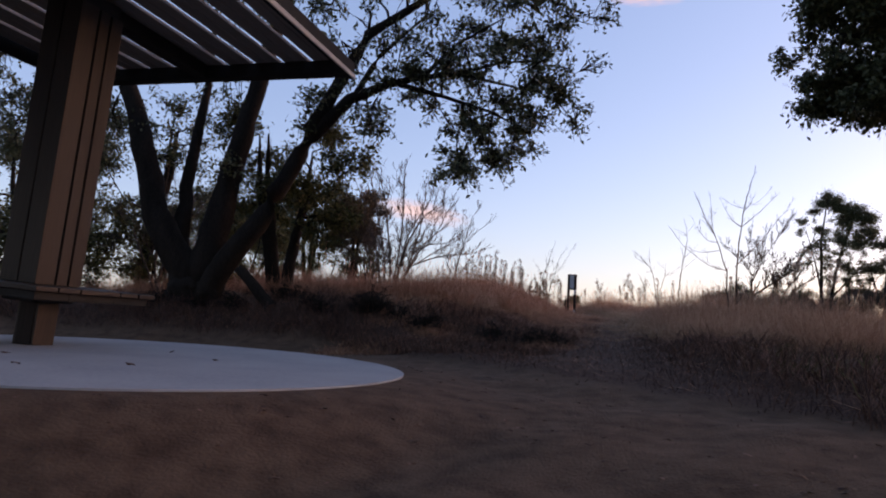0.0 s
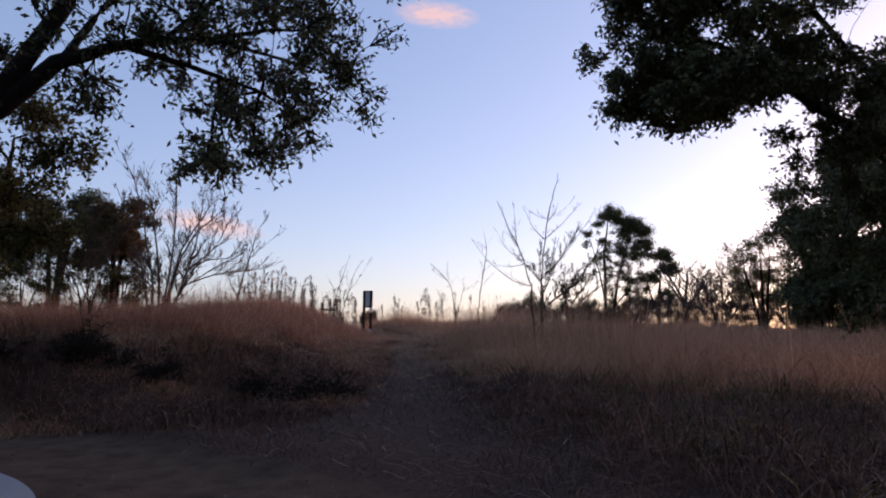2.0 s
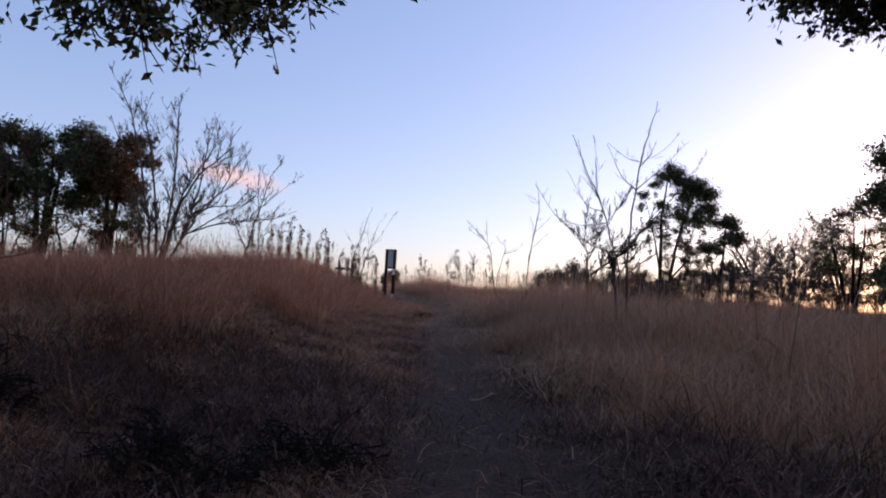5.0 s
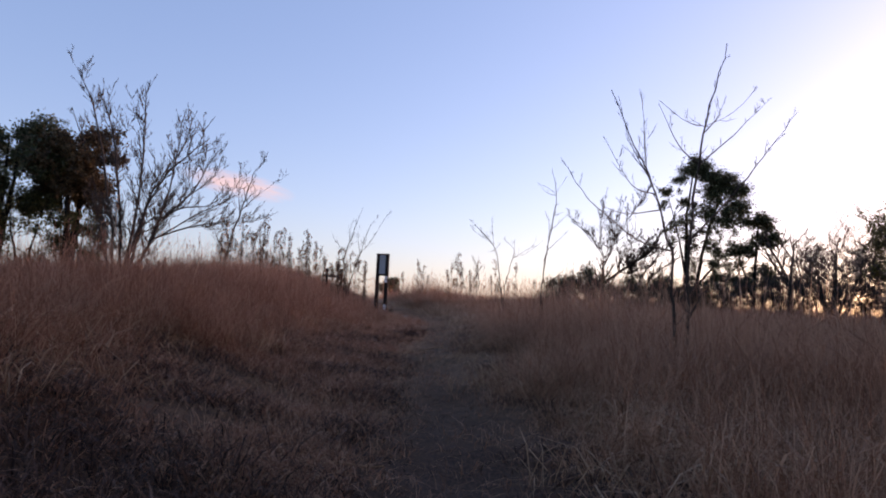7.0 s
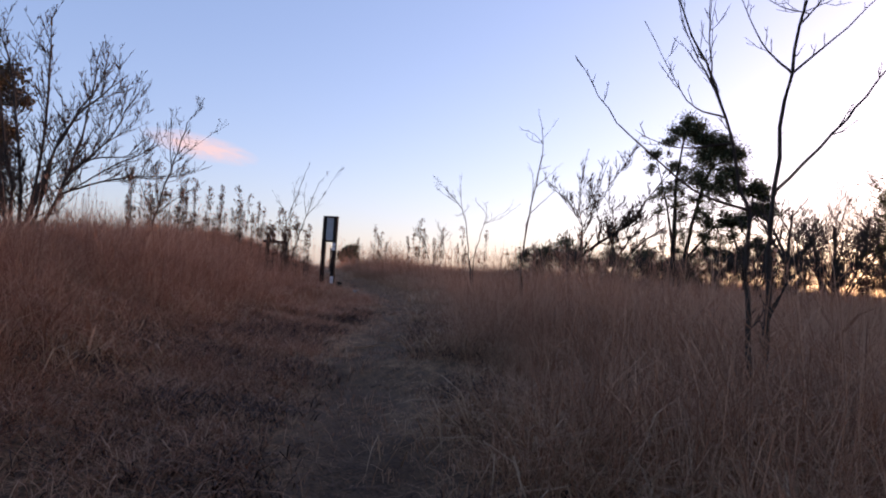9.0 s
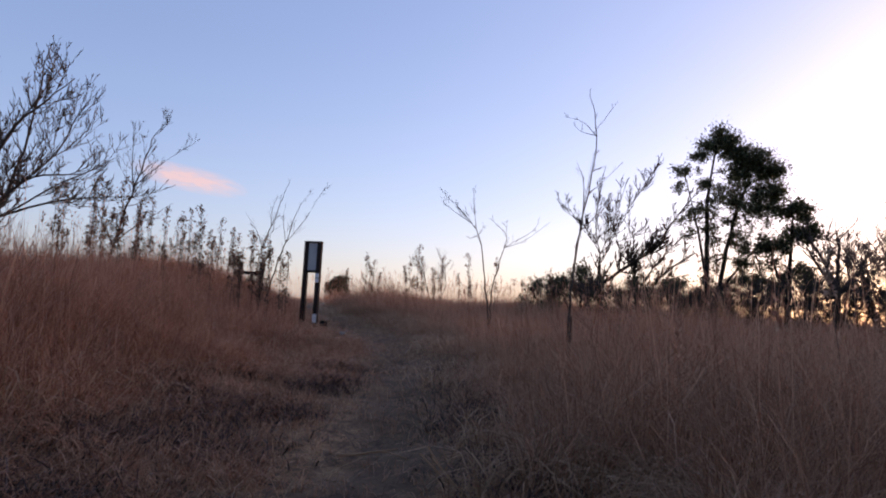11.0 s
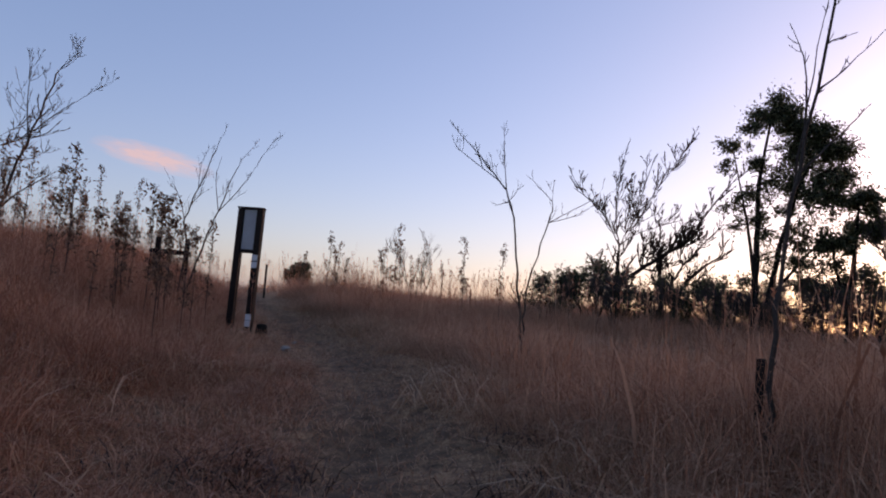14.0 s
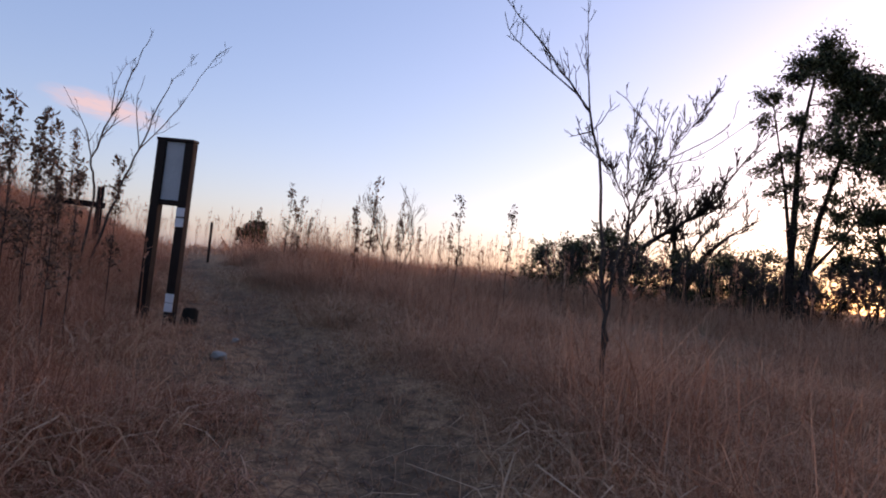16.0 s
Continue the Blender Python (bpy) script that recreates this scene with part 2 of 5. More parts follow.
gx, gy = spaced(-12, 26, 0.2, 1800), spaced(-5, 46, 0.2, 1800)
GX, GY = np.meshgrid(gx, gy)
GZ = land(GX, GY)
verts = to_world(np.stack([GX.ravel(), GY.ravel(), GZ.ravel() - 1 + 0.0], 1))
idx = np.arange(GX.size).reshape(GX.shape)
quads = np.stack([idx[:-1, :-1], idx[:-1, 1:], idx[1:, 1:], idx[1:, :-1]], -1).reshape(-1, 4)
ground_mesh = mesh_from("ground", verts, quads.ravel(), np.full(len(quads), 4), GROUND, True)
cover = ground_mesh.color_attributes.new("cover", "FLOAT_COLOR", "POINT")
off_trail = np.abs(GX - trail(GY) - (0.18 * np.sin(0.9 * GY) + 0.08 * np.sin(2.7 * GY)) * smooth((GY - 15) / 5))
straw_amount = np.clip(meadow(GX, GY) * 0.5 + (0.36 + 0.16 * smooth((GY - 20) / 6) + (0.57 - 0.15 * smooth((GY - 20) / 6)) * smooth((off_trail - 0.2 + 0.1 * smooth((GY - 20) / 6)) / 0.4)) * smooth((GY - 12) / 9) * (0.75 + 0.25 * np.sin(2.1 * GX + 1.3 * GY + np.sin(3.7 * GY)) * np.sin(1.7 * GY + 1.1 * np.sin(2.9 * GX))), 0, 1)
cols = np.stack([(brush(GX, GY) * (1 - 0.75 * smooth((GY - 14) / 8) * (1 - meadow(GX, GY)))).ravel(), straw_amount.ravel(), np.zeros(GX.size), np.ones(GX.size)], 1).astype(np.float32)
cover.data.foreach_set("color", cols.ravel())
ground = tagged(new("ground", ground_mesh), "bare brown soil hillside with a trodden trail and dead litter", "ground", kind="structure")


# ---- grass ----
def blades(name, xy, height, width, lean, mat, label, flat=False, bow=1.0, lift=0.0, az=None):
    """Many single blades, each a bent tapering strip, as one mesh."""
    n = len(xy)
    yaw = rng.uniform(0, np.pi, n)
    if az is None:
        az = rng.uniform(0, 2 * np.pi, n)
    base = np.stack([xy[:, 0], xy[:, 1], land(xy[:, 0], xy[:, 1]) - 1 - 0.02 + lift], 1)
    base = to_world(base)
    side = np.stack([np.cos(yaw), np.sin(yaw), np.zeros(n)], 1)
    way = np.stack([np.cos(az), np.sin(az), np.zeros(n)], 1)
    levels = []
    for k, (s, w) in enumerate(((0.0, 1.0), (0.42, 0.95), (0.76, 0.7), (1.0, 0.0))):
        rise = s - np.clip(0.52 * lean * bow, 0, 0.85) * s ** 2.3 if not flat else 0.12 * np.sin(s * 3.1) + 0.02
        out = 0.72 * lean * (0.3 * s + 0.7 * s * s) if not flat else s
        p = base + way * (out * height)[:, None] + np.array([0, 0, 1]) * (rise * height)[:, None]
        if w:
            levels += [p - side * (width * w / 2)[:, None], p + side * (width * w / 2)[:, None]]
        else:
            levels.append(p)
    v = np.stack(levels, 1).reshape(-1, 3)
    o = np.arange(n)[:, None] * 7
    f = np.concatenate([o + [[0, 1, 3, 2]], o + [[2, 3, 5, 4]], o + [[4, 5, 6]]], 1)
    me = mesh_from(name, v, f.ravel(), np.tile([4, 4, 3], n), mat)
    return tagged(new(name, me), label, "grass", kind="stuff")


def scatter(n, x0, x1, y0, y1, weight):
    out, got = [], 0
    while got < n:
        x, y = rng.uniform(x0, x1, 40000), rng.uniform(y0, y1, 40000)
        keep = rng.uniform(0, 1, 40000) < weight(x, y)
        out.append(np.stack([x[keep], y[keep]], 1))
        got += int(keep.sum())
    return np.concatenate(out)[:n]


def tufted(centres, each, spread):
    xy = np.repeat(centres, each, 0)
    return xy + rng.normal(0, spread, xy.shape)


def patch(x, y):
    return 0.5 + 0.25 * np.sin(0.9 * x + 1.3 * np.sin(0.7 * y)) + 0.25 * np.sin(1.2 * y + 0.8 * x + 2)


def grass_field(name, tufts, each, box, weight, tall, mat, label, width=(0.0024, 0.0062), spread=0.14):
    c = scatter(tufts, *box, weight)
    xy = tufted(c, each, spread)
    which = np.repeat(np.arange(tufts), each)
    keep = meadow(xy[:, 0], xy[:, 1]) > 0.04
    xy, which = xy[keep], which[keep]
    n = len(xy)
    m = meadow(xy[:, 0], xy[:, 1])
    tuft_tall = rng.uniform(0.55, 1.15, tufts)[which]
    h = tall * tuft_tall * (0.35 + 0.8 * rng.beta(2.2, 1.6, n)) * (0.55 + 0.75 * patch(xy[:, 0], xy[:, 1])) * (0.1 + 0.9 * m)
    off = xy[:, 0] - trail(xy[:, 1])
    h = h * (1 + 0.4 * np.exp(-((xy[:, 0] - 7.7) / 1.4) ** 2 - ((xy[:, 1] - 16.5) / 2.6) ** 2))
    h = h * (1 + 0.45 * np.exp(-((off - 3.2) / 1.7) ** 2) * smooth((xy[:, 1] - 11) / 4))
    h = h * np.where(off > 0, 1 - 0.45 * smooth((xy[:, 1] - 22) / 4) * (1 - smooth((off - 0.5) / 1.1)), 1)
    low = smooth((off - 0.1) / 0.4) * smooth((9.0 - off) / 3) * smooth((xy[:, 1] - 24.5) / 3.5) * smooth((38 - xy[:, 1]) / 4)
    h = h * (1 - 0.42 * low) * (1 + 1.2 * np.exp(-((xy[:, 0] - 8.75) / 0.75) ** 2 - ((xy[:, 1] - 28.5) / 0.9) ** 2))
    w = rng.uniform(*width, n)
    swept = rng.uniform(0, 2 * np.pi, tufts)[which] + rng.normal(0, 1.3, n)
    arching = rng.uniform(0, 1, n) < 0.8
    lean = np.where(arching, rng.uniform(0.55, 1.9, n), np.abs(rng.normal(0.3, 0.3, n)) + 0.05)
    lean = lean * (1 + 0.35 * low)
    w = np.where(arching, w * 1.25, w)
    return blades(name, xy, h, w, lean, mat, label, az=swept)


def near_trail(x, y):
    off = np.abs(x - trail(y))
    return np.clip(meadow(x, y) * 1.6, 0, 1) * np.clip(2.4 / (0.8 + off), 0, 1) * (0.55 + 0.45 * patch(1.7 * x, 1.7 * y))


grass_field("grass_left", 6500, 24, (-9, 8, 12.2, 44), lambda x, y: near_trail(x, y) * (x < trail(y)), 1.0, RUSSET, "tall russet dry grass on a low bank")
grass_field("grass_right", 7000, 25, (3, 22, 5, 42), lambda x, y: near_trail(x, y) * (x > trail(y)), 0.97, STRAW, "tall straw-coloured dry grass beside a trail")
grass_field("grass_far", 3600, 10, (-22, 34, 5, 66), lambda x, y: meadow(x, y) * np.clip(np.abs(x - trail(y)) / 8 + (y > 40), 0.05, 1), 0.85, STRAW, "distant dry meadow grass on a hilltop", (0.014, 0.03), 0.3)
# short trodden straw, stalks lying about, brush on the bank
xy = scatter(52000, -2, 12, 9, 40, lambda x, y: smooth((y - 9) / 8) * (0.13 + 0.3 * smooth((y - 20) / 5) + np.exp(-((np.abs(x - trail(y)) - 1.05) / 0.6) ** 2)) * (np.abs(x - trail(y)) < 2.4))
blades("trodden_straw", xy, rng.uniform(0.04, 0.12, len(xy)) * (1 + 1.6 * smooth((np.abs(xy[:, 0] - trail(xy[:, 1])) - 0.5) / 0.7)), rng.uniform(0.003, 0.007, len(xy)), rng.uniform(0.4, 1.6, len(xy)), STRAW, "short trodden straw along the edges of a trail")
xy = scatter(32000, -9, 16, 3, 36, lambda x, y: brush(x, y) * np.clip(1.4 - np.abs(x - trail(y)) / 6, 0, 1) * (1 - 0.7 * meadow(x, y)))
blades("fallen_stalks", xy, rng.uniform(0.08, 0.45, len(xy)), rng.uniform(0.003, 0.009, len(xy)), np.ones(len(xy)), LITTER, "fallen dead stalks and leaves littering the soil", flat=True)
xy = scatter(30000, -11, 4, 9, 16, lambda x, y: brush(x, y) * (1 - meadow(x, y)) * smooth((y - 9.2) / 2) * smooth((16 - y) / 3.5) * smooth((trail(y) - x - 0.3) / 1.2) * np.clip(patch(x * 2, y * 2), 0, 1))
blades("dead_brush", xy, rng.uniform(0.12, 0.42, len(xy)), rng.uniform(0.004, 0.010, len(xy)), rng.uniform(0.4, 1.7, len(xy)), LITTER, "dark tangled dead brush covering a low bank")
xy = scatter(20000, -1, 14, 3, 16, lambda x, y: brush(x, y) * (1 - meadow(x, y)) * np.clip(patch(x * 3, y * 3), 0, 1) * smooth((15.5 - y) / 4) * (0.25 + 0.75 * smooth((np.abs(x - trail(y)) - 0.3) / 0.6)))
blades("dead_brush_low", xy, rng.uniform(0.06, 0.25, len(xy)), rng.uniform(0.003, 0.008, len(xy)), rng.uniform(0.4, 1.7, len(xy)), LITTER, "low withered weeds beside a clearing")

xy = tufted(scatter(1500, 2.5, 13, 3.5, 15, lambda x, y: brush(x, y) * (1 - 0.8 * meadow(x, y)) * smooth((x - trail(y) - 0.9) / 0.9) * np.clip(patch(x * 2.3, y * 2.3) * 1.5 - 0.3, 0, 1)), 14, 0.14)
blades("dark_weeds", xy, rng.uniform(0.14, 0.55, len(xy)), rng.uniform(0.004, 0.011, len(xy)), rng.uniform(0.4, 1.8, len(xy)), LITTER, "dark withered weeds in low clumps")
xy = tufted(scatter(700, 3.5, 13, 4, 13, lambda x, y: brush(x, y) * smooth((x - trail(y) - 1.2) / 1.5) * np.clip(patch(x * 1.9 + 2, y * 1.9) * 1.6 - 0.5, 0, 1)), 14, 0.12)
blades("olive_weeds", xy, rng.uniform(0.10, 0.38, len(xy)), rng.uniform(0.006, 0.016, len(xy)), rng.uniform(0.5, 1.8, len(xy)), LEAF_OLIVE, "low dull green weeds among dead litter")


xy = tufted(scatter(4200, -3, 9, 10.5, 30, lambda x, y: (1 - meadow(x, y)) * smooth((trail(y) - x - 0.45) / 0.5) * (x > trail(y) - 4.5) * np.clip(1.7 * patch(2.6 * x, 2.6 * y) - 0.25, 0.05, 1)), 11, 0.11)
blades("matted_grass", xy, rng.uniform(0.08, 0.30, len(xy)), rng.uniform(0.004, 0.010, len(xy)), rng.uniform(0.8, 2.0, len(xy)), RUSSET, "low matted russet grass over dark litter")
xy = tufted(scatter(1700, 0, 9, 10, 26, lambda x, y: (1 - meadow(x, y)) * smooth((np.abs(x - trail(y)) - 0.35) / 0.5) * (np.abs(x - trail(y)) < 4) * np.clip(1.9 * patch(3.1 * x + 4, 3.1 * y) - 0.6, 0, 1)), 16, 0.13)
blades("dark_mats", xy, rng.uniform(0.08, 0.3, len(xy)), rng.uniform(0.005, 0.012, len(xy)), rng.uniform(0.8, 2.0, len(xy)), LITTER, "dark withered mats of dead leaves and stems")
xy = scatter(2800, -7, 12, 4, 20, lambda x, y: brush(x, y) * (1 - 0.8 * meadow(x, y)))
blades("loose_straws", xy, rng.uniform(0.15, 0.5, len(xy)), rng.uniform(0.003, 0.007, len(xy)), rng.uniform(0.8, 1.9, len(xy)), STRAW, "loose pale straws on dark litter", flat=True, lift=0.05)


xy = tufted(scatter(2400, 0, 14, 13, 38, lambda x, y: near_trail(x, y) * (np.abs(x - trail(y)) < 4.5)), 9, 0.10)
blades("curled_leaves", xy, rng.uniform(0.3, 0.75, len(xy)), rng.uniform(0.006, 0.013, len(xy)), rng.uniform(1.1, 1.9, len(xy)), CURL, "pale curled dry grass leaves beside a trail")
xy = tufted(scatter(900, 1, 11, 14, 40, lambda x, y: (np.abs(x - trail(y)) < 1.5) * 0.8), 12, 0.06)
blades("low_tufts", xy, rng.uniform(0.06, 0.2, len(xy)), rng.uniform(0.003, 0.006, len(xy)), rng.uniform(0.2, 1.6, len(xy)), STRAW, "low dry tufts on a trodden trail")


xy = scatter(2200, -6, 8, 0.5, 13, lambda x, y: (np.hypot(x + 3.14, y - 6.55) > 2.95) * (0.25 + 0.75 * patch(2 * x, 2 * y)))
blades("fallen_leaves", xy, rng.uniform(0.03, 0.09, len(xy)), rng.uniform(0.012, 0.03, len(xy)), np.ones(len(xy)), LITTER, "small dead leaves lying on trodden soil", flat=True, lift=0.02)


def seed_stalks(name, n, box, weight, tall, label):
    """Thin stalks that stand over the grass, each with a feathery head of small slips."""
    xy = scatter(n, *box, weight)
    base = to_world(np.stack([xy[:, 0], xy[:, 1], land(xy[:, 0], xy[:, 1]) - 1], 1))
    h = tall * rng.uniform(0.75, 1.25, n)
    az = rng.uniform(0, 2 * np.pi, n)
    way = np.stack([np.cos(az), np.sin(az), np.zeros(n)], 1) * rng.uniform(0.02, 0.16, n)[:, None]
    V, F, S, o = [], [], [], 0
    for i in range(n):
        b, top = Vector(base[i]), Vector(base[i] + way[i] * h[i] + np.array([0, 0, h[i]]))
        w = Vector((0.003, 0.0, 0)), Vector((-0.0015, 0.0026, 0)), Vector((-0.0015, -0.0026, 0))
        V += [b + k for k in w] + [top + k * 0.5 for k in w]
        F += [o, o + 1, o + 4, o + 3, o + 1, o + 2, o + 5, o + 4, o + 2, o, o + 3, o + 5]
        S += [4, 4, 4]
        o += 6
        for k in range(11):
            s = rng.uniform(0.80, 1.0)
            p = b.lerp(top, s)
            a = rng.uniform(0, 6.28)
            d = Vector((math.cos(a), math.sin(a), rng.uniform(0.4, 1.4))).normalized() * rng.uniform(0.03, 0.08)
            q = Vector((-d.y, d.x, 0)).normalized() * 0.009
            V += [p, p + d * 0.5 + q, p + d, p + d * 0.5 - q]
            F += [o, o + 1, o + 2, o + 3]
            S.append(4)
            o += 4
    return tagged(new(name, mesh_from(name, V, F, S, RUSSET)), label, "grass", kind="stuff")


seed_stalks("seed_heads", 2600, (-10, 30, 14, 58), lambda x, y: meadow(x, y) * np.clip(0.15 + (y - 20) / 30, 0.1, 1), 1.15, "tall grass stalks with feathery dry seed heads")


# ---- parts and tubes ----
def part(name, me, parent, label=""):
    ob = new(name, me)
    ob.parent = parent
    return tagged(ob, label)


def thing(name, m, label, category, group=""):
    ob = new(name)
    ob.empty_display_size = 0.2
    ob.matrix_world = m
    return tagged(ob, label, category, group)


def box(lo, hi, bevel=0.006):
    """A bevelled box as a bmesh."""
    bm = bmesh.new()
    c, s = [(a + b) / 2 for a, b in zip(lo, hi)], [abs(b - a) for a, b in zip(lo, hi)]
    bmesh.ops.create_cube(bm, size=1, matrix=Matrix.Translation(c) @ Matrix.Diagonal((*s, 1)))
    if bevel:
        bmesh.ops.bevel(bm, geom=bm.edges[:], offset=bevel, segments=2, affect="EDGES", profile=0.6)
    return bm


def done(bm, name, mat):
    me = bpy.data.meshes.new(name)
    bm.to_mesh(me)
    bm.free()
    me.materials.append(mat)
    return me


def tube_data(lines):
    """Tapered tubes along polylines: (points, radii, sides) each."""
    V, F, S, o = [], [], [], 0
    for pts, radii, sides in lines:
        n = len(pts)
        ref = Vector((0.3, 0.2, 1)).normalized()
        for i in range(n):
            d = (pts[min(i + 1, n - 1)] - pts[max(i - 1, 0)])
            d = d.normalized() if d.length > 1e-6 else Vector((0, 0, 1))
            u = d.cross(ref if abs(d.dot(ref)) < 0.95 else Vector((1, 0, 0))).normalized()
            v = d.cross(u)
            for k in range(sides):
                a = 2 * math.pi * k / sides
                V.append(pts[i] + (u * math.cos(a) + v * math.sin(a)) * radii[i])
        for i in range(n - 1):
            for k in range(sides):
                a, b = o + i * sides + k, o + i * sides + (k + 1) % sides
                F += [a, b, b + sides, a + sides]
                S.append(4)
        F += [o + (n - 1) * sides + k for k in range(sides)]
        S.append(sides)
        o += n * sides
    return V, F, S


def tubes(name, lines, mat):
    V, F, S = tube_data(lines)
    return mesh_from(name, V, F, S, mat, True)


def wander(a, b, steps, wobble, sag=0.0, r=random):
    """A crooked line from a to b."""
    out = []
    span = (b - a).length
    k1 = Vector((r.uniform(-1, 1), r.uniform(-1, 1), r.uniform(-1, 1))) * wobble * span
    k2 = Vector((r.uniform(-1, 1), r.uniform(-1, 1), r.uniform(-1, 1))) * wobble * span * 0.6
    for i in range(steps + 1):
        s = i / steps
        out.append(a.lerp(b, s) + k1 * math.sin(math.pi * s) + k2 * math.sin(2 * math.pi * s) + Vector((0, 0, sag * span * math.sin(math.pi * s))))
    return out


def leaf_mesh(name, centres, mat, gen, size=(0.06, 0.10), fold=0.25):
    """One small folded leaf of four corners at each centre."""
    c = np.asarray(centres, float)
    n = len(c)
    d = gen.normal(0, 1, (n, 3))
    d[:, 2] -= 0.35
    d /= np.linalg.norm(d, axis=1)[:, None]
    q = np.cross(d, gen.normal(0, 1, (n, 3)))
    q /= np.linalg.norm(q, axis=1)[:, None] + 1e-9
    up = np.cross(d, q)
    ln = gen.uniform(*size, n)[:, None]
    v = np.stack([c, c + d * ln * 0.5 + q * ln * 0.24 + up * ln * fold * 0.3, c + d * ln, c + d * ln * 0.5 - q * ln * 0.24 + up * ln * fold * 0.3], 1).reshape(-1, 3)
    o = np.arange(n)[:, None] * 4
    f = (o + [[0, 1, 2, 0, 2, 3]]).ravel()
    return mesh_from(name, v, f, np.full(2 * n, 3), mat)


def leafy_tree(m, trunks, clumps, label, seed, per_clump=230, size=(0.06, 0.11), mat=LEAF, bark=BARK, name="evergreen_tree", twigs=9, thick=0.05, limb_from=0.35, fuzz=0.17):
    """trunks: lists of (x, y, z, radius); clumps: (x, y, z, radius), in metres from the base."""
    r, gen = random.Random(seed), np.random.default_rng(seed)
    tree = thing(name, m, label, "tree")
    lines, joints = [], []
    for t in trunks:
        pts = [Vector(p[:3]) for p in t]
        rad = [p[3] for p in t]
        fine, fr = [], []
        for i in range(len(pts) - 1):
            for k in range(5):
                s = k / 5
                q = pts[i].lerp(pts[i + 1], s) + Vector((r.uniform(-1, 1), r.uniform(-1, 1), 0)) * 0.12 * rad[i]
                fine.append(q)
                fr.append((rad[i] * (1 - s) + rad[i + 1] * s) * r.uniform(0.93, 1.08))
        fine.append(pts[-1])
        fr.append(rad[-1])
        lines.append((fine, fr, 10))
        joints += [(p, q) for p, q in list(zip(fine, fr))[int(len(fine) * limb_from):]]
    for one in lines:
        part("trunk", tubes("trunk", [one], bark), tree)
    limbs, centres = [], []
    for x, y, z, cr in clumps:
        c = Vector((x, y, z))
        start, sr = min(joints, key=lambda j: (j[0] - c).length + 1.2 * (j[0] - c).xy.length)
        line = wander(start, c, 7, 0.11, 0.05, r)
        r0 = min(sr * 0.7, thick)
        limbs.append((line, [r0 * (1 - 0.8 * i / 7) + 0.006 for i in range(8)], 4))
        joints += [(line[i], r0 * (1 - 0.8 * i / 7)) for i in (3, 4, 5)]
        for k in range(twigs):
            d = Vector((r.gauss(0, 1), r.gauss(0, 1), r.gauss(0, 0.7))).normalized() * cr * r.uniform(0.6, 1.05)
            a = line[r.randint(4, 7)]
            tw = wander(a, c + d, 4, 0.09, 0.0, r)
            limbs.append(((tw[0], tw[2], tw[4]), [0.011, 0.008, 0.004], 3))
            # leaves sit in sprays along each twig
            for j in range(max(2, int(per_clump / twigs * min(1.0, (cr / 0.36) ** 2)))):
                s = r.uniform(0.22, 1.0)
                k4 = min(int(s * 4), 3)
                p = tw[k4].lerp(tw[k4 + 1], s * 4 - k4)
                g = 0.03 + 0.65 * fuzz * cr
                centres.append((p.x + r.gauss(0, g), p.y + r.gauss(0, g), p.z + r.gauss(0, g * 0.8)))
    tagged(part("branchwork", tubes("branchwork", limbs, bark), tree), kind="stuff")
    tagged(part("crown", leaf_mesh("crown", centres, mat, gen, size), tree, "dark glossy leaves in loose sprays"), kind="stuff")
    return tree


def lobed(seed, lobes, cr):
    """Clump places for a crown of several lobes: (x, y, z, rx, rz, count)."""
    r = random.Random(seed)
    out = []
    for x, y, z, rx, rz, n in lobes:
        for k in range(n):
            d = Vector((r.gauss(0, 1), r.gauss(0, 1), r.gauss(0, 1))).normalized() * r.uniform(0.4, 1.0)
            out.append((x + d.x * rx, y + d.y * rx, z + d.z * rz, cr * r.uniform(0.7, 1.25)))
    return out


def crown_clumps(seed, n, centre, radii, cr):
    """An uneven crown: lobes set about an egg shape, with gaps between them."""
    r = random.Random(seed)
    lobes = []
    many = 9
    for k in range(many):
        up = -0.9 + 1.8 * (k + 0.5) / many
        a = 2.4 * k + r.uniform(-0.4, 0.4)
        w = math.sqrt(1 - up * up) * r.uniform(0.55, 0.95)
        lobes.append((centre[0] + math.cos(a) * w * radii[0], centre[1] + math.sin(a) * w * radii[1], centre[2] + up * radii[2] * 0.85, radii[0] * r.uniform(0.32, 0.5), radii[2] * r.uniform(0.22, 0.36), max(2, n // many)))
    return lobed(seed, lobes, cr)


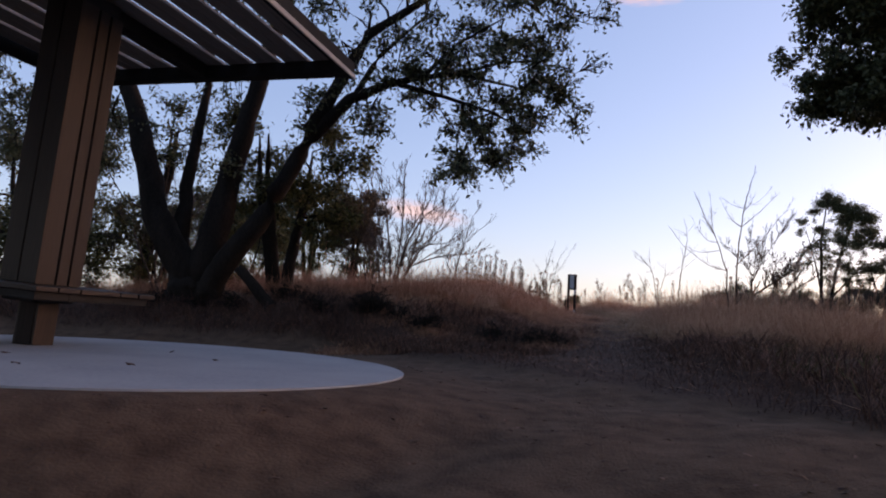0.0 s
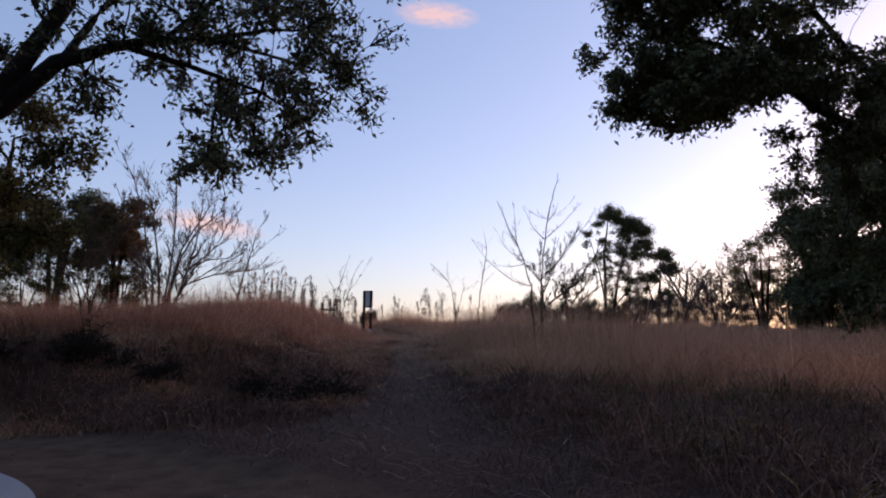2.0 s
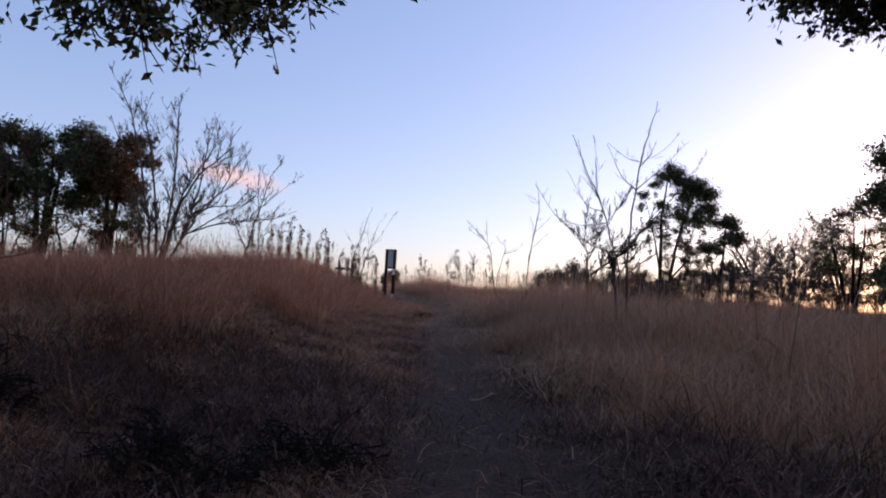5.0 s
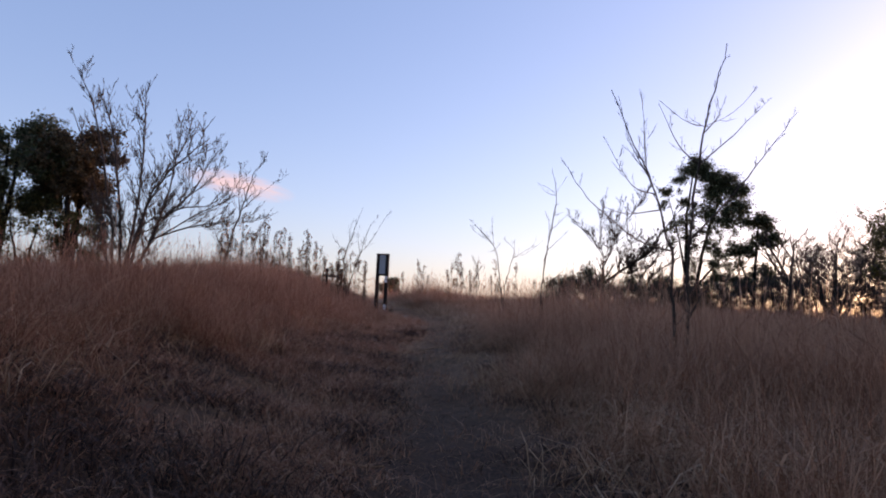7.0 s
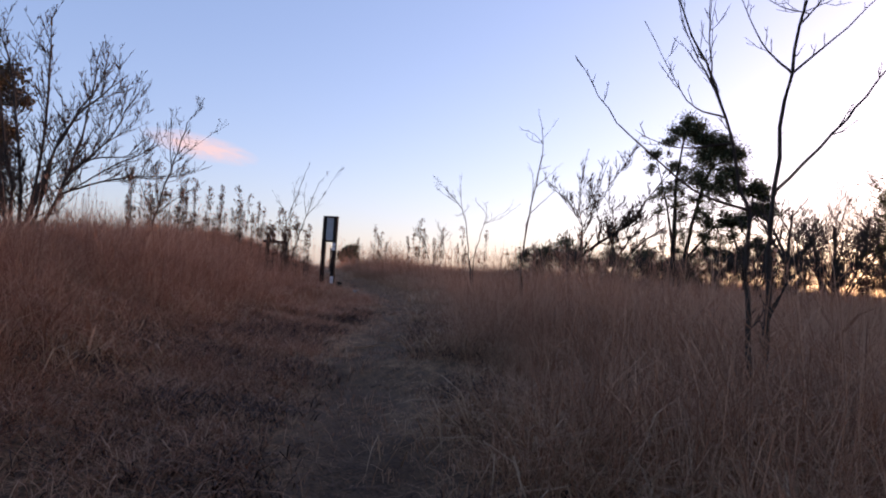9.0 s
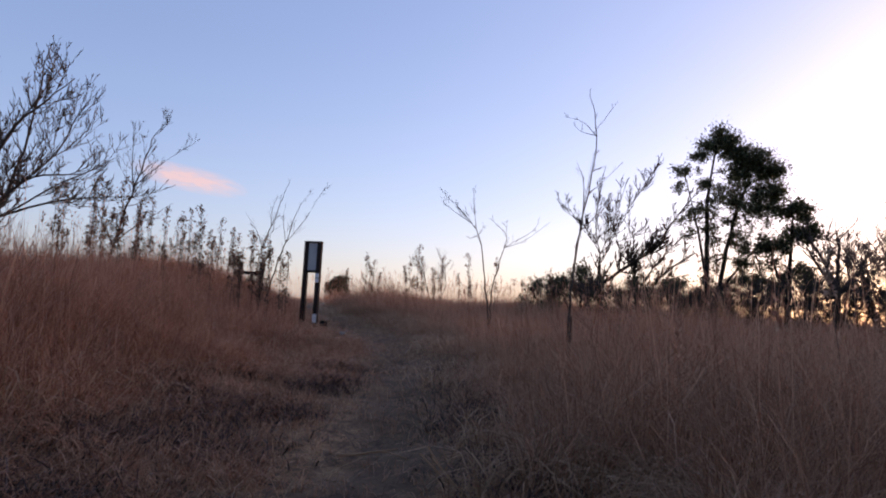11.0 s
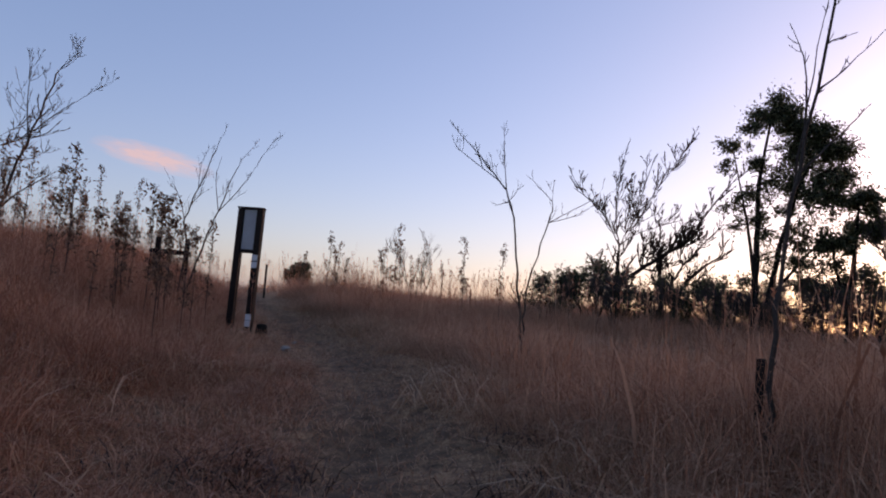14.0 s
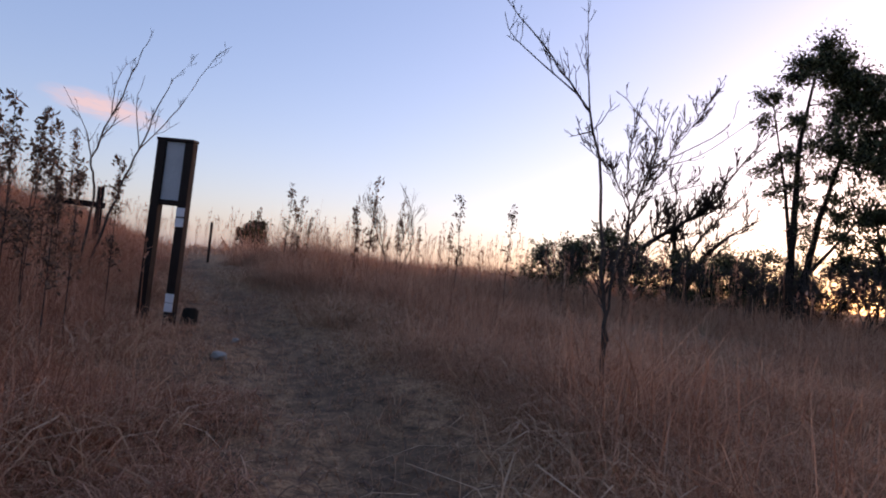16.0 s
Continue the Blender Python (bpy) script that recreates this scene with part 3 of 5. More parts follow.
def bare_tree(m, label, seed, height, stems, spread, depth=4, r0=0.06, kids=(3, 5), lean=(0, 0), twig=TWIG, name="bare_tree", up=0.35, min_r=0.004, first=0.3, ways=None, kid=1.0):
    """A leafless tree: crooked stems that split again and again."""
    r = random.Random(seed)
    tree = thing(name, m, label, "tree")
    trunk, limbs = [], []

    def grow(a, d, length, rad, level, store):
        steps = 5 if level < 2 else 3
        pts, p, way = [a], a, d.copy()
        for i in range(steps):
            way = (way + Vector((r.gauss(0, 1), r.gauss(0, 1), r.gauss(0, 0.6))) * 0.13 + Vector((0, 0, up * 0.12))).normalized()
            p = p + way * length / steps
            pts.append(p)
        end = max(min_r, rad * 0.42)
        store.append((pts, [rad + (end - rad) * i / steps for i in range(steps + 1)], 7 if level == 0 else (5 if level == 1 else 3)))
        if level >= depth:
            return
        n = r.randint(*kids) + (1 if level == 0 else 0)
        for k in range(n):
            s = first + (1 - first) * (k + r.uniform(0.2, 0.9)) / n
            i = min(int(s * steps), steps - 1)
            q = pts[i].lerp(pts[i + 1], s * steps - i)
            side = Vector((r.gauss(0, 1), r.gauss(0, 1), r.gauss(0.15, 0.5))).normalized()
            nd = (way * (1 - spread) + side * spread + Vector((0, 0, up * 0.3))).normalized()
            grow(q, nd, length * kid * r.uniform(0.42, 0.68) * (1.15 - 0.35 * s), max(min_r, rad * (1 - 0.55 * s) * 0.6), level + 1, limbs)

    if ways:
        # a short trunk, then the given limbs: direction and length
        pts = wander(Vector((0, 0, -0.1)), Vector((lean[0], lean[1], height)), 5, 0.02, 0, r)
        trunk.append((pts, [r0 * (1 - 0.08 * i) for i in range(6)], 8))
        for x, y, z, ln in ways:
            grow(pts[-1] if r.random() < 0.6 else pts[-2], Vector((x, y, z)).normalized(), ln, r0 * 0.6, 1, limbs)
        stems = 0
    for k in range(stems):
        a = 6.28 * k / stems + r.uniform(-0.5, 0.5)
        tilt = (0.0 if stems == 1 else r.uniform(0.2, 0.45))
        d = Vector((math.cos(a) * tilt + lean[0], math.sin(a) * tilt + lean[1], 1)).normalized()
        grow(Vector((math.cos(a), math.sin(a), 0)) * (0 if stems == 1 else r0) + Vector((0, 0, -0.1)), d, height * r.uniform(0.55, 0.7), r0, 0, trunk)
    for one in trunk:
        part("trunk", tubes("trunk", [one], twig), tree)
    tagged(part("branchwork", tubes("branchwork", limbs, twig), tree), kind="stuff")
    return tree


def drawn_tree(m, label, seed, limbs, r0, stems=1, per_metre=5.0, reach=0.3, levels=1, name="bare_tree", bark=TWIG, fine=0.003, deep=0.35):
    """A leafless tree from its main limbs, each a line of (across, up) in metres; twigs grow along them."""
    r = random.Random(seed)
    tree = thing(name, m, label, "tree")
    known, fine_lines = [], []
    for k, limb in enumerate(limbs):
        away = r.uniform(-deep, deep)
        pts = [Vector((u, 0, w)) for u, w in limb]
        if k < stems:
            pts.insert(0, Vector((pts[0].x * 0.5, 0, -0.15)))
            y0, rad = 0.0, r0
        else:
            near, nr = min(known, key=lambda q: (Vector((q[0].x, 0, q[0].z)) - pts[0]).length)
            pts[0] = near.copy()
            y0, rad = near.y, max(fine * 1.3, min(nr * 0.8, r0 * 0.6))
        ends = [pts[0] * 2 - pts[1]] + pts + [pts[-1] * 2 - pts[-2]]
        line = []
        for i in range(1, len(ends) - 2):
            a, b, c, d = ends[i - 1:i + 3]
            for j in range(5):
                t = j / 5
                line.append(0.5 * (2 * b + (c - a) * t + (2 * a - 5 * b + 4 * c - d) * t * t + (3 * b - a - 3 * c + d) * t * t * t))
        line.append(pts[-1])
        n = len(line)
        length = sum((line[i + 1] - line[i]).length for i in range(n - 1))
        for i, p in enumerate(line):
            p.y = y0 + away * (i / (n - 1)) * length * 0.5
            if 0 < i:
                p += Vector((r.gauss(0, 1), r.gauss(0, 1), 0)) * 0.0035 * length
        radii = [max(fine, rad * (1 - 0.85 * i / (n - 1))) for i in range(n)]
        known += list(zip(line, radii))
        part("trunk" if k < stems else "branch", tubes("limb", [(line, radii, 7 if k < stems else 5)], bark), tree)

        def sprout(path, span, size, level):
            for q in range(max(2, int(span * per_metre * (1.0 if level == 0 else 1.5) + r.random()))):
                s = r.uniform(0.3 if (k < stems and level == 0) else 0.12, 0.97) * (len(path) - 1)
                i = min(int(s), len(path) - 2)
                a = path[i].lerp(path[i + 1], s - i)
                way = (path[i + 1] - path[i]).normalized()
                side = Vector((r.gauss(0, 1), r.gauss(0, 1), r.gauss(0.2, 0.6))).normalized()
                d = (way * 0.75 + side * 0.75 + Vector((0, 0, 0.25))).normalized()
                ln = size * r.uniform(0.35, 1.0) * (1.15 - 0.6 * s / (len(path) - 1))
                tip = a + d * ln
                tw = [a, a.lerp(tip, 0.35) + side * ln * 0.05, a.lerp(tip, 0.7) + Vector((0, 0, 0.04)) * ln, tip + Vector((0, 0, 0.12)) * ln]
                t0 = max(fine, min(radii[min(i, n - 1)] * 0.5, r0 * 0.28) * (1.0 if level == 0 else 0.6))
                fine_lines.append((tw, [t0, t0 * 0.8 + fine * 0.2, fine, fine * 0.7], 3))
                if level < levels:
                    sprout(tw, ln, ln * 0.6, level + 1)

        sprout(line, length, reach, 0)
    tagged(part("twig_spray", tubes("twig_spray", fine_lines, bark), tree), kind="stuff")
    return tree


def stand(x, y, turn=0.0, up=0.0):
    return Matrix.Translation(spot(x, y, up)) @ pose(0, 0, 0, 0, 0, turn)


# ---- concrete pad and shelter ----
PAD_TILT = Matrix(((1, 0, 0.087, 0), (0, 1, 0.053, 0), (-0.087, -0.053, 1, 0), (0, 0, 0, 1))).to_quaternion().to_matrix().to_4x4()
bm = bmesh.new()
bmesh.ops.create_cone(bm, segments=128, radius1=2.82, radius2=2.82, depth=0.22, cap_ends=True)
bmesh.ops.bevel(bm, geom=[e for e in bm.edges if abs(e.verts[0].co.z - e.verts[1].co.z) < 0.01 and e.verts[0].co.z > 0], offset=0.02, segments=2, affect="EDGES")
pad = new("pavement", done(bm, "pavement", CONCRETE))
pad.matrix_world = SITE @ Matrix.Translation((-3.14, 6.55, 0.394 - 1)) @ PAD_TILT @ pose(0, 0, -0.11)
tagged(pad, "round pale grey concrete pad with a few dead leaves", "pavement", kind="structure")

shelter = thing("shelter", SITE @ Matrix.Translation((-4.22, 7.12, 0.451 - 1)) @ PAD_TILT @ pose(0, 0, 0, 0, 2.5, -16), "brown slatted roof shelter with a bench round its pillar", "shelter")
part("pillar_core", done(box((-0.2, -0.26, 0.4485), (0.2, 0.26, 3.74), 0.01), "pillar_core", BEAM), shelter)
for x0, x1, y0, y1 in ((-0.23, -0.01, -0.29, -0.262), (0.01, 0.23, -0.29, -0.262), (0.202, 0.232, -0.27, -0.06), (0.202, 0.232, -0.03, 0.10), (0.202, 0.232, 0.13, 0.29), (-0.232, -0.202, -0.26, -0.01), (-0.232, -0.202, 0.01, 0.26), (-0.23, 0.2, 0.262, 0.29)):
    part("pillar_board", done(box((x0, y0, 0.635), (x1, y1, 3.59)), "pillar_board", WOOD), shelter)
for y0 in (-0.75, -0.48, 0.33, 0.60):
    part("seat_board", done(box((-1.1, y0, 0.58), (0.74, y0 + 0.25, 0.63), 0.012), "seat_board", WOOD), shelter)
for x0, x1 in ((-1.1, -0.69), (-0.67, -0.25), (0.25, 0.49), (0.51, 0.74)):
    part("seat_board", done(box((x0, -0.21, 0.58), (x1, 0.31, 0.63), 0.012), "seat_board", WOOD), shelter)
for lo, hi in (((-1.02, -0.7, 0.50), (0.68, -0.30, 0.576)), ((-1.02, 0.30, 0.50), (0.68, 0.8, 0.576)), ((-1.02, -0.298, 0.50), (-0.24, 0.298, 0.576)), ((0.24, -0.298, 0.50), (0.68, 0.298, 0.576))):
    part("seat_frame", done(box(lo, hi, 0.01), "seat_frame", BEAM), shelter)
part("seat_plinth", done(box((-0.08, -0.14, 0.0), (0.13, 0.14, 0.448), 0.02), "seat_plinth", POST), shelter)
for x in (-0.106, 0.132):
    part("plinth_board", done(box((x, -0.13, 0.0), (x + 0.024, 0.13, 0.44), 0.004), "plinth_board", WOOD), shelter)
# the roof sits level across the leaning pillar
ROOF = Matrix.Translation((0, 0, 3.6)) @ pose(0, 0, 0, 0, -2.7) @ Matrix.Translation((0, 0, -3.6))


def roof_part(name, me, label=""):
    o = part(name, me, shelter, label)
    o.matrix_local = ROOF
    return o


for y in (-2.2, 2.03):
    roof_part("beam", done(box((-2.15, y, 3.6), (2.1, y + 0.17, 3.78), 0.01), "beam", BEAM), "black steel beam")
for lo, hi in (((-0.09, -2.028, 3.605), (0.09, -0.30, 3.775)), ((-0.09, 0.30, 3.605), (0.09, 2.028, 3.775))):
    roof_part("cross_beam", done(box(lo, hi, 0.01), "cross_beam", BEAM))
slat = done(box((-0.083, -2.25, 3.783), (0.083, 2.25, 3.825), 0.008), "slat", SLAT)
for k in range(10):
    for off in (-0.087, 0.087):
        roof_part("slat", slat).matrix_local = ROOF @ Matrix.Translation((-1.95 + k * 0.42 + off, 0, 0))
for x in (-2.195, 2.102):
    roof_part("fascia", done(box((x, -2.28, 3.6), (x + 0.04, 2.28, 3.82), 0.006), "fascia", BEAM))
roof_part("fascia_trim", done(box((2.144, -2.28, 3.6), (2.164, 2.28, 3.66), 0.004), "fascia_trim", EDGE), "pale edge strip")

rp = random.Random(31)
for k in range(7):
    bm = bmesh.new()
    ring = [bm.verts.new((0.03 * math.cos(a) * (1.5 if i in (0, 3) else 1), 0.026 * math.sin(a), 0.012 * (i % 2))) for i, a in enumerate(2 * math.pi * q / 6 for q in range(6))]
    bm.faces.new(ring)
    leaf = tagged(new("dead_leaf", done(bm, "dead_leaf", LITTER)), "small curled brown leaf on concrete", "leaf", "dead leaves on the pad")
    a, d = rp.uniform(-2.2, 1.2), 2.7 * math.sqrt(rp.random())
    leaf.matrix_world = pad.matrix_world @ pose(d * math.cos(a), d * math.sin(a), 0.116, rp.uniform(-12, 12), rp.uniform(-12, 12), rp.uniform(0, 360))

# ---- signboard ----
SIGN_TURN = -33
sign = thing("signboard", stand(6.28, 33.35, SIGN_TURN, -0.04) @ pose(0, 0, 0, 0, 0.8) @ Matrix.Scale(1.15, 4), "dark wooden two-post signboard with a blank grey panel", "sign")
for x in (-0.145, 0.145):
    part("post", done(box((x - 0.045, -0.045, -0.2), (x + 0.045, 0.045, 1.82), 0.008), "post", POST), sign)
part("top_rail", done(box((-0.193, -0.055, 1.822), (0.193, 0.055, 1.852), 0.006), "top_rail", POST), sign)
part("bottom_rail", done(box((-0.098, -0.035, 1.20), (0.098, 0.035, 1.25), 0.006), "bottom_rail", POST), sign)
part("panel", done(box((-0.098, -0.02, 1.252), (0.098, 0.02, 1.818), 0.003), "panel", PANEL), sign, "pale grey weathered panel")
for z in (1.0, 1.1, 0.18, 0.27):
    part("tag", done(box((0.102, -0.052, z), (0.188, -0.0455, z + 0.085), 0.002), "tag", TAG), sign, "white tag on the post")

# ---- fence remains and stone ----
def rail_fence(x, y, turn):
    f = thing("rail_fence", stand(x, y, turn, -0.16), "short weathered wooden rail fence among dry weeds", "fence")
    for k in (-0.3, 0.3):
        part("post", done(box((k - 0.05, -0.05, -0.3), (k + 0.05, 0.05, 1.25), 0.015), "post", POST), f)
    part("rail", done(box((-0.45, 0.052, 0.9), (0.4, 0.10, 1.0), 0.01), "rail", POST), f)


rail_fence(5.15, 37.9, 10)
stake = tagged(new("stake", done(box((-0.03, -0.03, -0.2), (0.03, 0.03, 1.0), 0.01), "stake", POST)), "thin dark wooden stake in grass", "post")
stake.matrix_world = stand(7.75, 43)
short_post = tagged(new("short_post", done(box((-0.025, -0.025, -0.2), (0.025, 0.025, 0.7), 0.01), "short_post", POST)), "short dark wooden post in grass beside a sapling", "post")
short_post.matrix_world = stand(8.69, 25.12) @ pose(0, 0, 0, 2, -2, 20)


def stone(x, y, s, seed):
    bm = bmesh.new()
    bmesh.ops.create_icosphere(bm, subdivisions=3, radius=1)
    for v in bm.verts:
        v.co *= 0.85 + 0.35 * noise.noise(v.co * 1.3 + Vector((seed, 0, 0)))
        v.co = Vector((v.co.x * s, v.co.y * s * 0.8, v.co.z * s * 0.55))
    ob = tagged(new("stone", done(bm, "stone", ROCK)), "small pale stone in the soil", "stone")
    ob.matrix_world = stand(x, y, seed * 50, s * 0.25)


stone(6.72, 31.2, 0.09, 3)
stone(7.0, 32.2, 0.05, 5)
# this stone shape stands in for the signpost's pale concrete footing
stone(6.15, 33.15, 0.07, 6)
stump_lines = [([Vector((0, 0, -0.1)), Vector((0.01, 0, 0.05)), Vector((0.02, 0.01, 0.17)), Vector((0.02, 0.01, 0.19))], [0.10, 0.09, 0.085, 0.06], 12)]
stump = tagged(new("stump", tubes("stump", stump_lines, BARK)), "small dark cut stump beside a signpost", "stump")
stump.matrix_world = stand(6.62, 33.3)

# ---- trees ----
# the many-stemmed evergreen behind the shelter; its limb reaches over the clearing
left_base = spot(-5.2, 14.2)


def rel(base, x, y, z, r):
    v = above(x, y, z) - base
    return (v.x, v.y, v.z, r)


L = [
    [(0, 0, -0.2, 0.50), rel(left_base, -5.15, 14.2, 1.2, 0.40), rel(left_base, -5.9, 14.2, 2.6, 0.27), rel(left_base, -6.3, 14.4, 4.4, 0.22), rel(left_base, -7.2, 14.8, 7.0, 0.15)],
    [(0.1, 0, -0.2, 0.42), rel(left_base, -4.95, 14.2, 1.2, 0.33), rel(left_base, -4.5, 14.3, 2.8, 0.26), rel(left_base, -4.05, 14.4, 4.6, 0.2), rel(left_base, -3.2, 14.6, 7.4, 0.14)],
    [(0.2, 0, -0.2, 0.36), rel(left_base, -4.6, 14.0, 1.2, 0.27), rel(left_base, -3.5, 13.9, 2.6, 0.19), rel(left_base, -2.6, 13.9, 4.1, 0.155), rel(left_base, -1.8, 13.9, 4.85, 0.12), rel(left_base, -1.0, 13.9, 5.15, 0.085), rel(left_base, -0.3, 13.8, 5.25, 0.06), rel(left_base, 0.5, 13.7, 5.3, 0.045), rel(left_base, 1.3, 13.7, 5.5, 0.03), rel(left_base, 2.2, 13.6, 5.5, 0.012)],
    [rel(left_base, -0.9, 13.9, 5.18, 0.06), rel(left_base, 0.1, 13.6, 4.8, 0.042), rel(left_base, 1.1, 13.4, 4.4, 0.026), rel(left_base, 1.7, 13.3, 4.0, 0.01)],
    [rel(left_base, -0.3, 13.8, 5.25, 0.05), rel(left_base, 0.4, 13.9, 5.95, 0.035), rel(left_base, 1.4, 13.9, 6.5, 0.014)],
    [rel(left_base, 0.4, 13.7, 5.28, 0.04), rel(left_base, 1.3, 13.5, 5.0, 0.026), rel(left_base, 2.3, 13.4, 4.7, 0.01)],
    [rel(left_base, -1.7, 13.9, 4.9, 0.07), rel(left_base, -1.2, 14.1, 5.8, 0.05), rel(left_base, -0.2, 14.2, 6.7, 0.02)],
    [rel(left_base, -2.6, 13.9, 4.2, 0.16), rel(left_base, -1.4, 13.9, 6.2, 0.10), rel(left_base, 0.6, 13.9, 7.4, 0.05)],
    [(-0.2, 0.1, -0.2, 0.26), rel(left_base, -5.5, 14.4, 1.4, 0.2), rel(left_base, -5.4, 14.6, 3.2, 0.14), rel(left_base, -5.0, 14.8, 5.4, 0.08), rel(left_base, -4.8, 14.8, 7.4, 0.03)],
]
C = []
rr = random.Random(4)
# last three clump groups are unseen overhead canopy, added to shade the clearing
for cx, cy, cz, n, sp in ((0.45, 13.3, 3.4, 8, 0.4), (1.3, 13.3, 3.75, 8, 0.45), (0.5, 13.4, 4.1, 8, 0.7), (1.5, 13.4, 4.4, 10, 0.7), (2.1, 13.4, 4.7, 7, 0.4), (2.0, 13.4, 5.5, 11, 0.55), (1.9, 13.5, 6.6, 12, 0.7), (0.6, 13.8, 6.4, 8, 1.0), (-0.9, 13.8, 7.0, 10, 1.0), (1.0, 13.6, 7.6, 14, 1.2), (-3.0, 14.5, 7.6, 12, 1.3), (-6.0, 14.5, 6.6, 14, 1.6), (-7.5, 14.5, 4.5, 10, 1.2), (-1.8, 13.9, 4.7, 6, 0.5), (-0.4, 13.8, 4.9, 7, 0.5), (0.5, 13.7, 5.2, 8, 0.5), (0.2, 13.7, 6.0, 6, 0.5), (-3.0, 11.5, 8.6, 22, 1.8), (-6.5, 12.0, 8.0, 20, 1.8), (0.5, 12.0, 9.4, 20, 1.8)):
    for k in range(int(1.5 * n)):
        C.append(rel(left_base, cx + rr.gauss(0, sp), cy + rr.gauss(0, 0.8), cz + rr.gauss(0, sp) * 0.8, rr.uniform(0.26, 0.46)))
leafy_tree(Matrix.Translation(left_base), L, C, "large evergreen with several dark stems and an arching limb", 11, 96, (0.075, 0.135), thick=0.03, twigs=13, fuzz=0.14)


def simple_tree(x, y, label, seed, height, crown_z, radii, n, cr, per=200, size=(0.07, 0.12), stems=1, mat=LEAF, r0=0.16, lean=(0, 0), thick=0.04):
    b = spot(x, y)
    r = random.Random(seed)
    trunks = []
    top = min(height * 0.95, crown_z + radii[2] * 0.5)
    for k in range(stems):
        a = r.uniform(0, 6.28)
        s = 0.0 if stems == 1 else 0.45
        trunks.append([(0.1 * math.cos(a) * (stems > 1), 0.1 * math.sin(a) * (stems > 1), -0.2, r0),
                       (s * math.cos(a) + lean[0] * 0.4, s * math.sin(a) + lean[1] * 0.4, height * 0.35, r0 * 0.75),
                       (s * 1.6 * math.cos(a) + lean[0] * 0.8, s * 1.6 * math.sin(a) + lean[1] * 0.8, top * 0.7, r0 * 0.45),
                       (s * 1.8 * math.cos(a) + lean[0], s * 1.8 * math.sin(a) + lean[1], top, r0 * 0.12)])
    clumps = crown_clumps(seed, n, (lean[0] * 0.8, lean[1] * 0.8, crown_z), radii, cr)
    return leafy_tree(Matrix.Translation(b), trunks, clumps, label, seed, per, size, mat, thick=thick)


# trees behind the shelter
simple_tree(-3.7, 15.7, "rounded evergreen tree behind dry grass", 21, 4.2, 2.85, (1.9, 1.6, 1.45), 63, 0.5, 170, (0.08, 0.13), 3, LEAF_OLIVE)
simple_tree(-8.5, 19.0, "dense evergreen tree at the edge of a clearing", 22, 6.5, 3.4, (2.9, 2.0, 2.8), 63, 0.55, 140, (0.09, 0.14), 3)
simple_tree(-11.5, 15.0, "dense evergreen tree at the edge of a clearing", 23, 7.0, 3.4, (2.8, 2.2, 3.2), 63, 0.55, 140, (0.09, 0.14), 3)
simple_tree(-13.5, 22.0, "dense evergreen tree at the edge of a clearing", 24, 7.0, 3.6, (3.0, 2.2, 3.2), 72, 0.7, 200, (0.10, 0.15), 2)
# distant evergreens beyond the grass
simple_tree(-8.3, 42.0, "distant dark evergreen tree beyond dry grass", 25, 7.2, 4.6, (3.1, 2.0, 2.1), 108, 0.75, 230, (0.12, 0.2), 3)
simple_tree(-5.4, 41.5, "distant rusty-leaved tree beyond dry grass", 26, 6.6, 4.6, (2.0, 1.5, 1.7), 81, 0.65, 200, (0.12, 0.2), 3, LEAF_RUST)
simple_tree(-12.5, 41.0, "distant dark evergreen tree beyond dry grass", 27, 7.0, 4.4, (3.0, 2.0, 2.2), 99, 0.75, 220, (0.12, 0.2), 3)
for k, (x, y, h, w) in enumerate(((-9.4, 41.0, 3.6, 1.8), (-6.9, 41.0, 3.4, 1.7), (-4.9, 41.2, 2.8, 1.2))):
    simple_tree(x, y, "tangled dull green shrub under distant trees", 131 + k, h, h * 0.52, (w, w, h * 0.5), 45, 0.5, 90, (0.09, 0.15), 4, LEAF_OLIVE, r0=0.05)
tall_base = spot(20.15, 36.5)
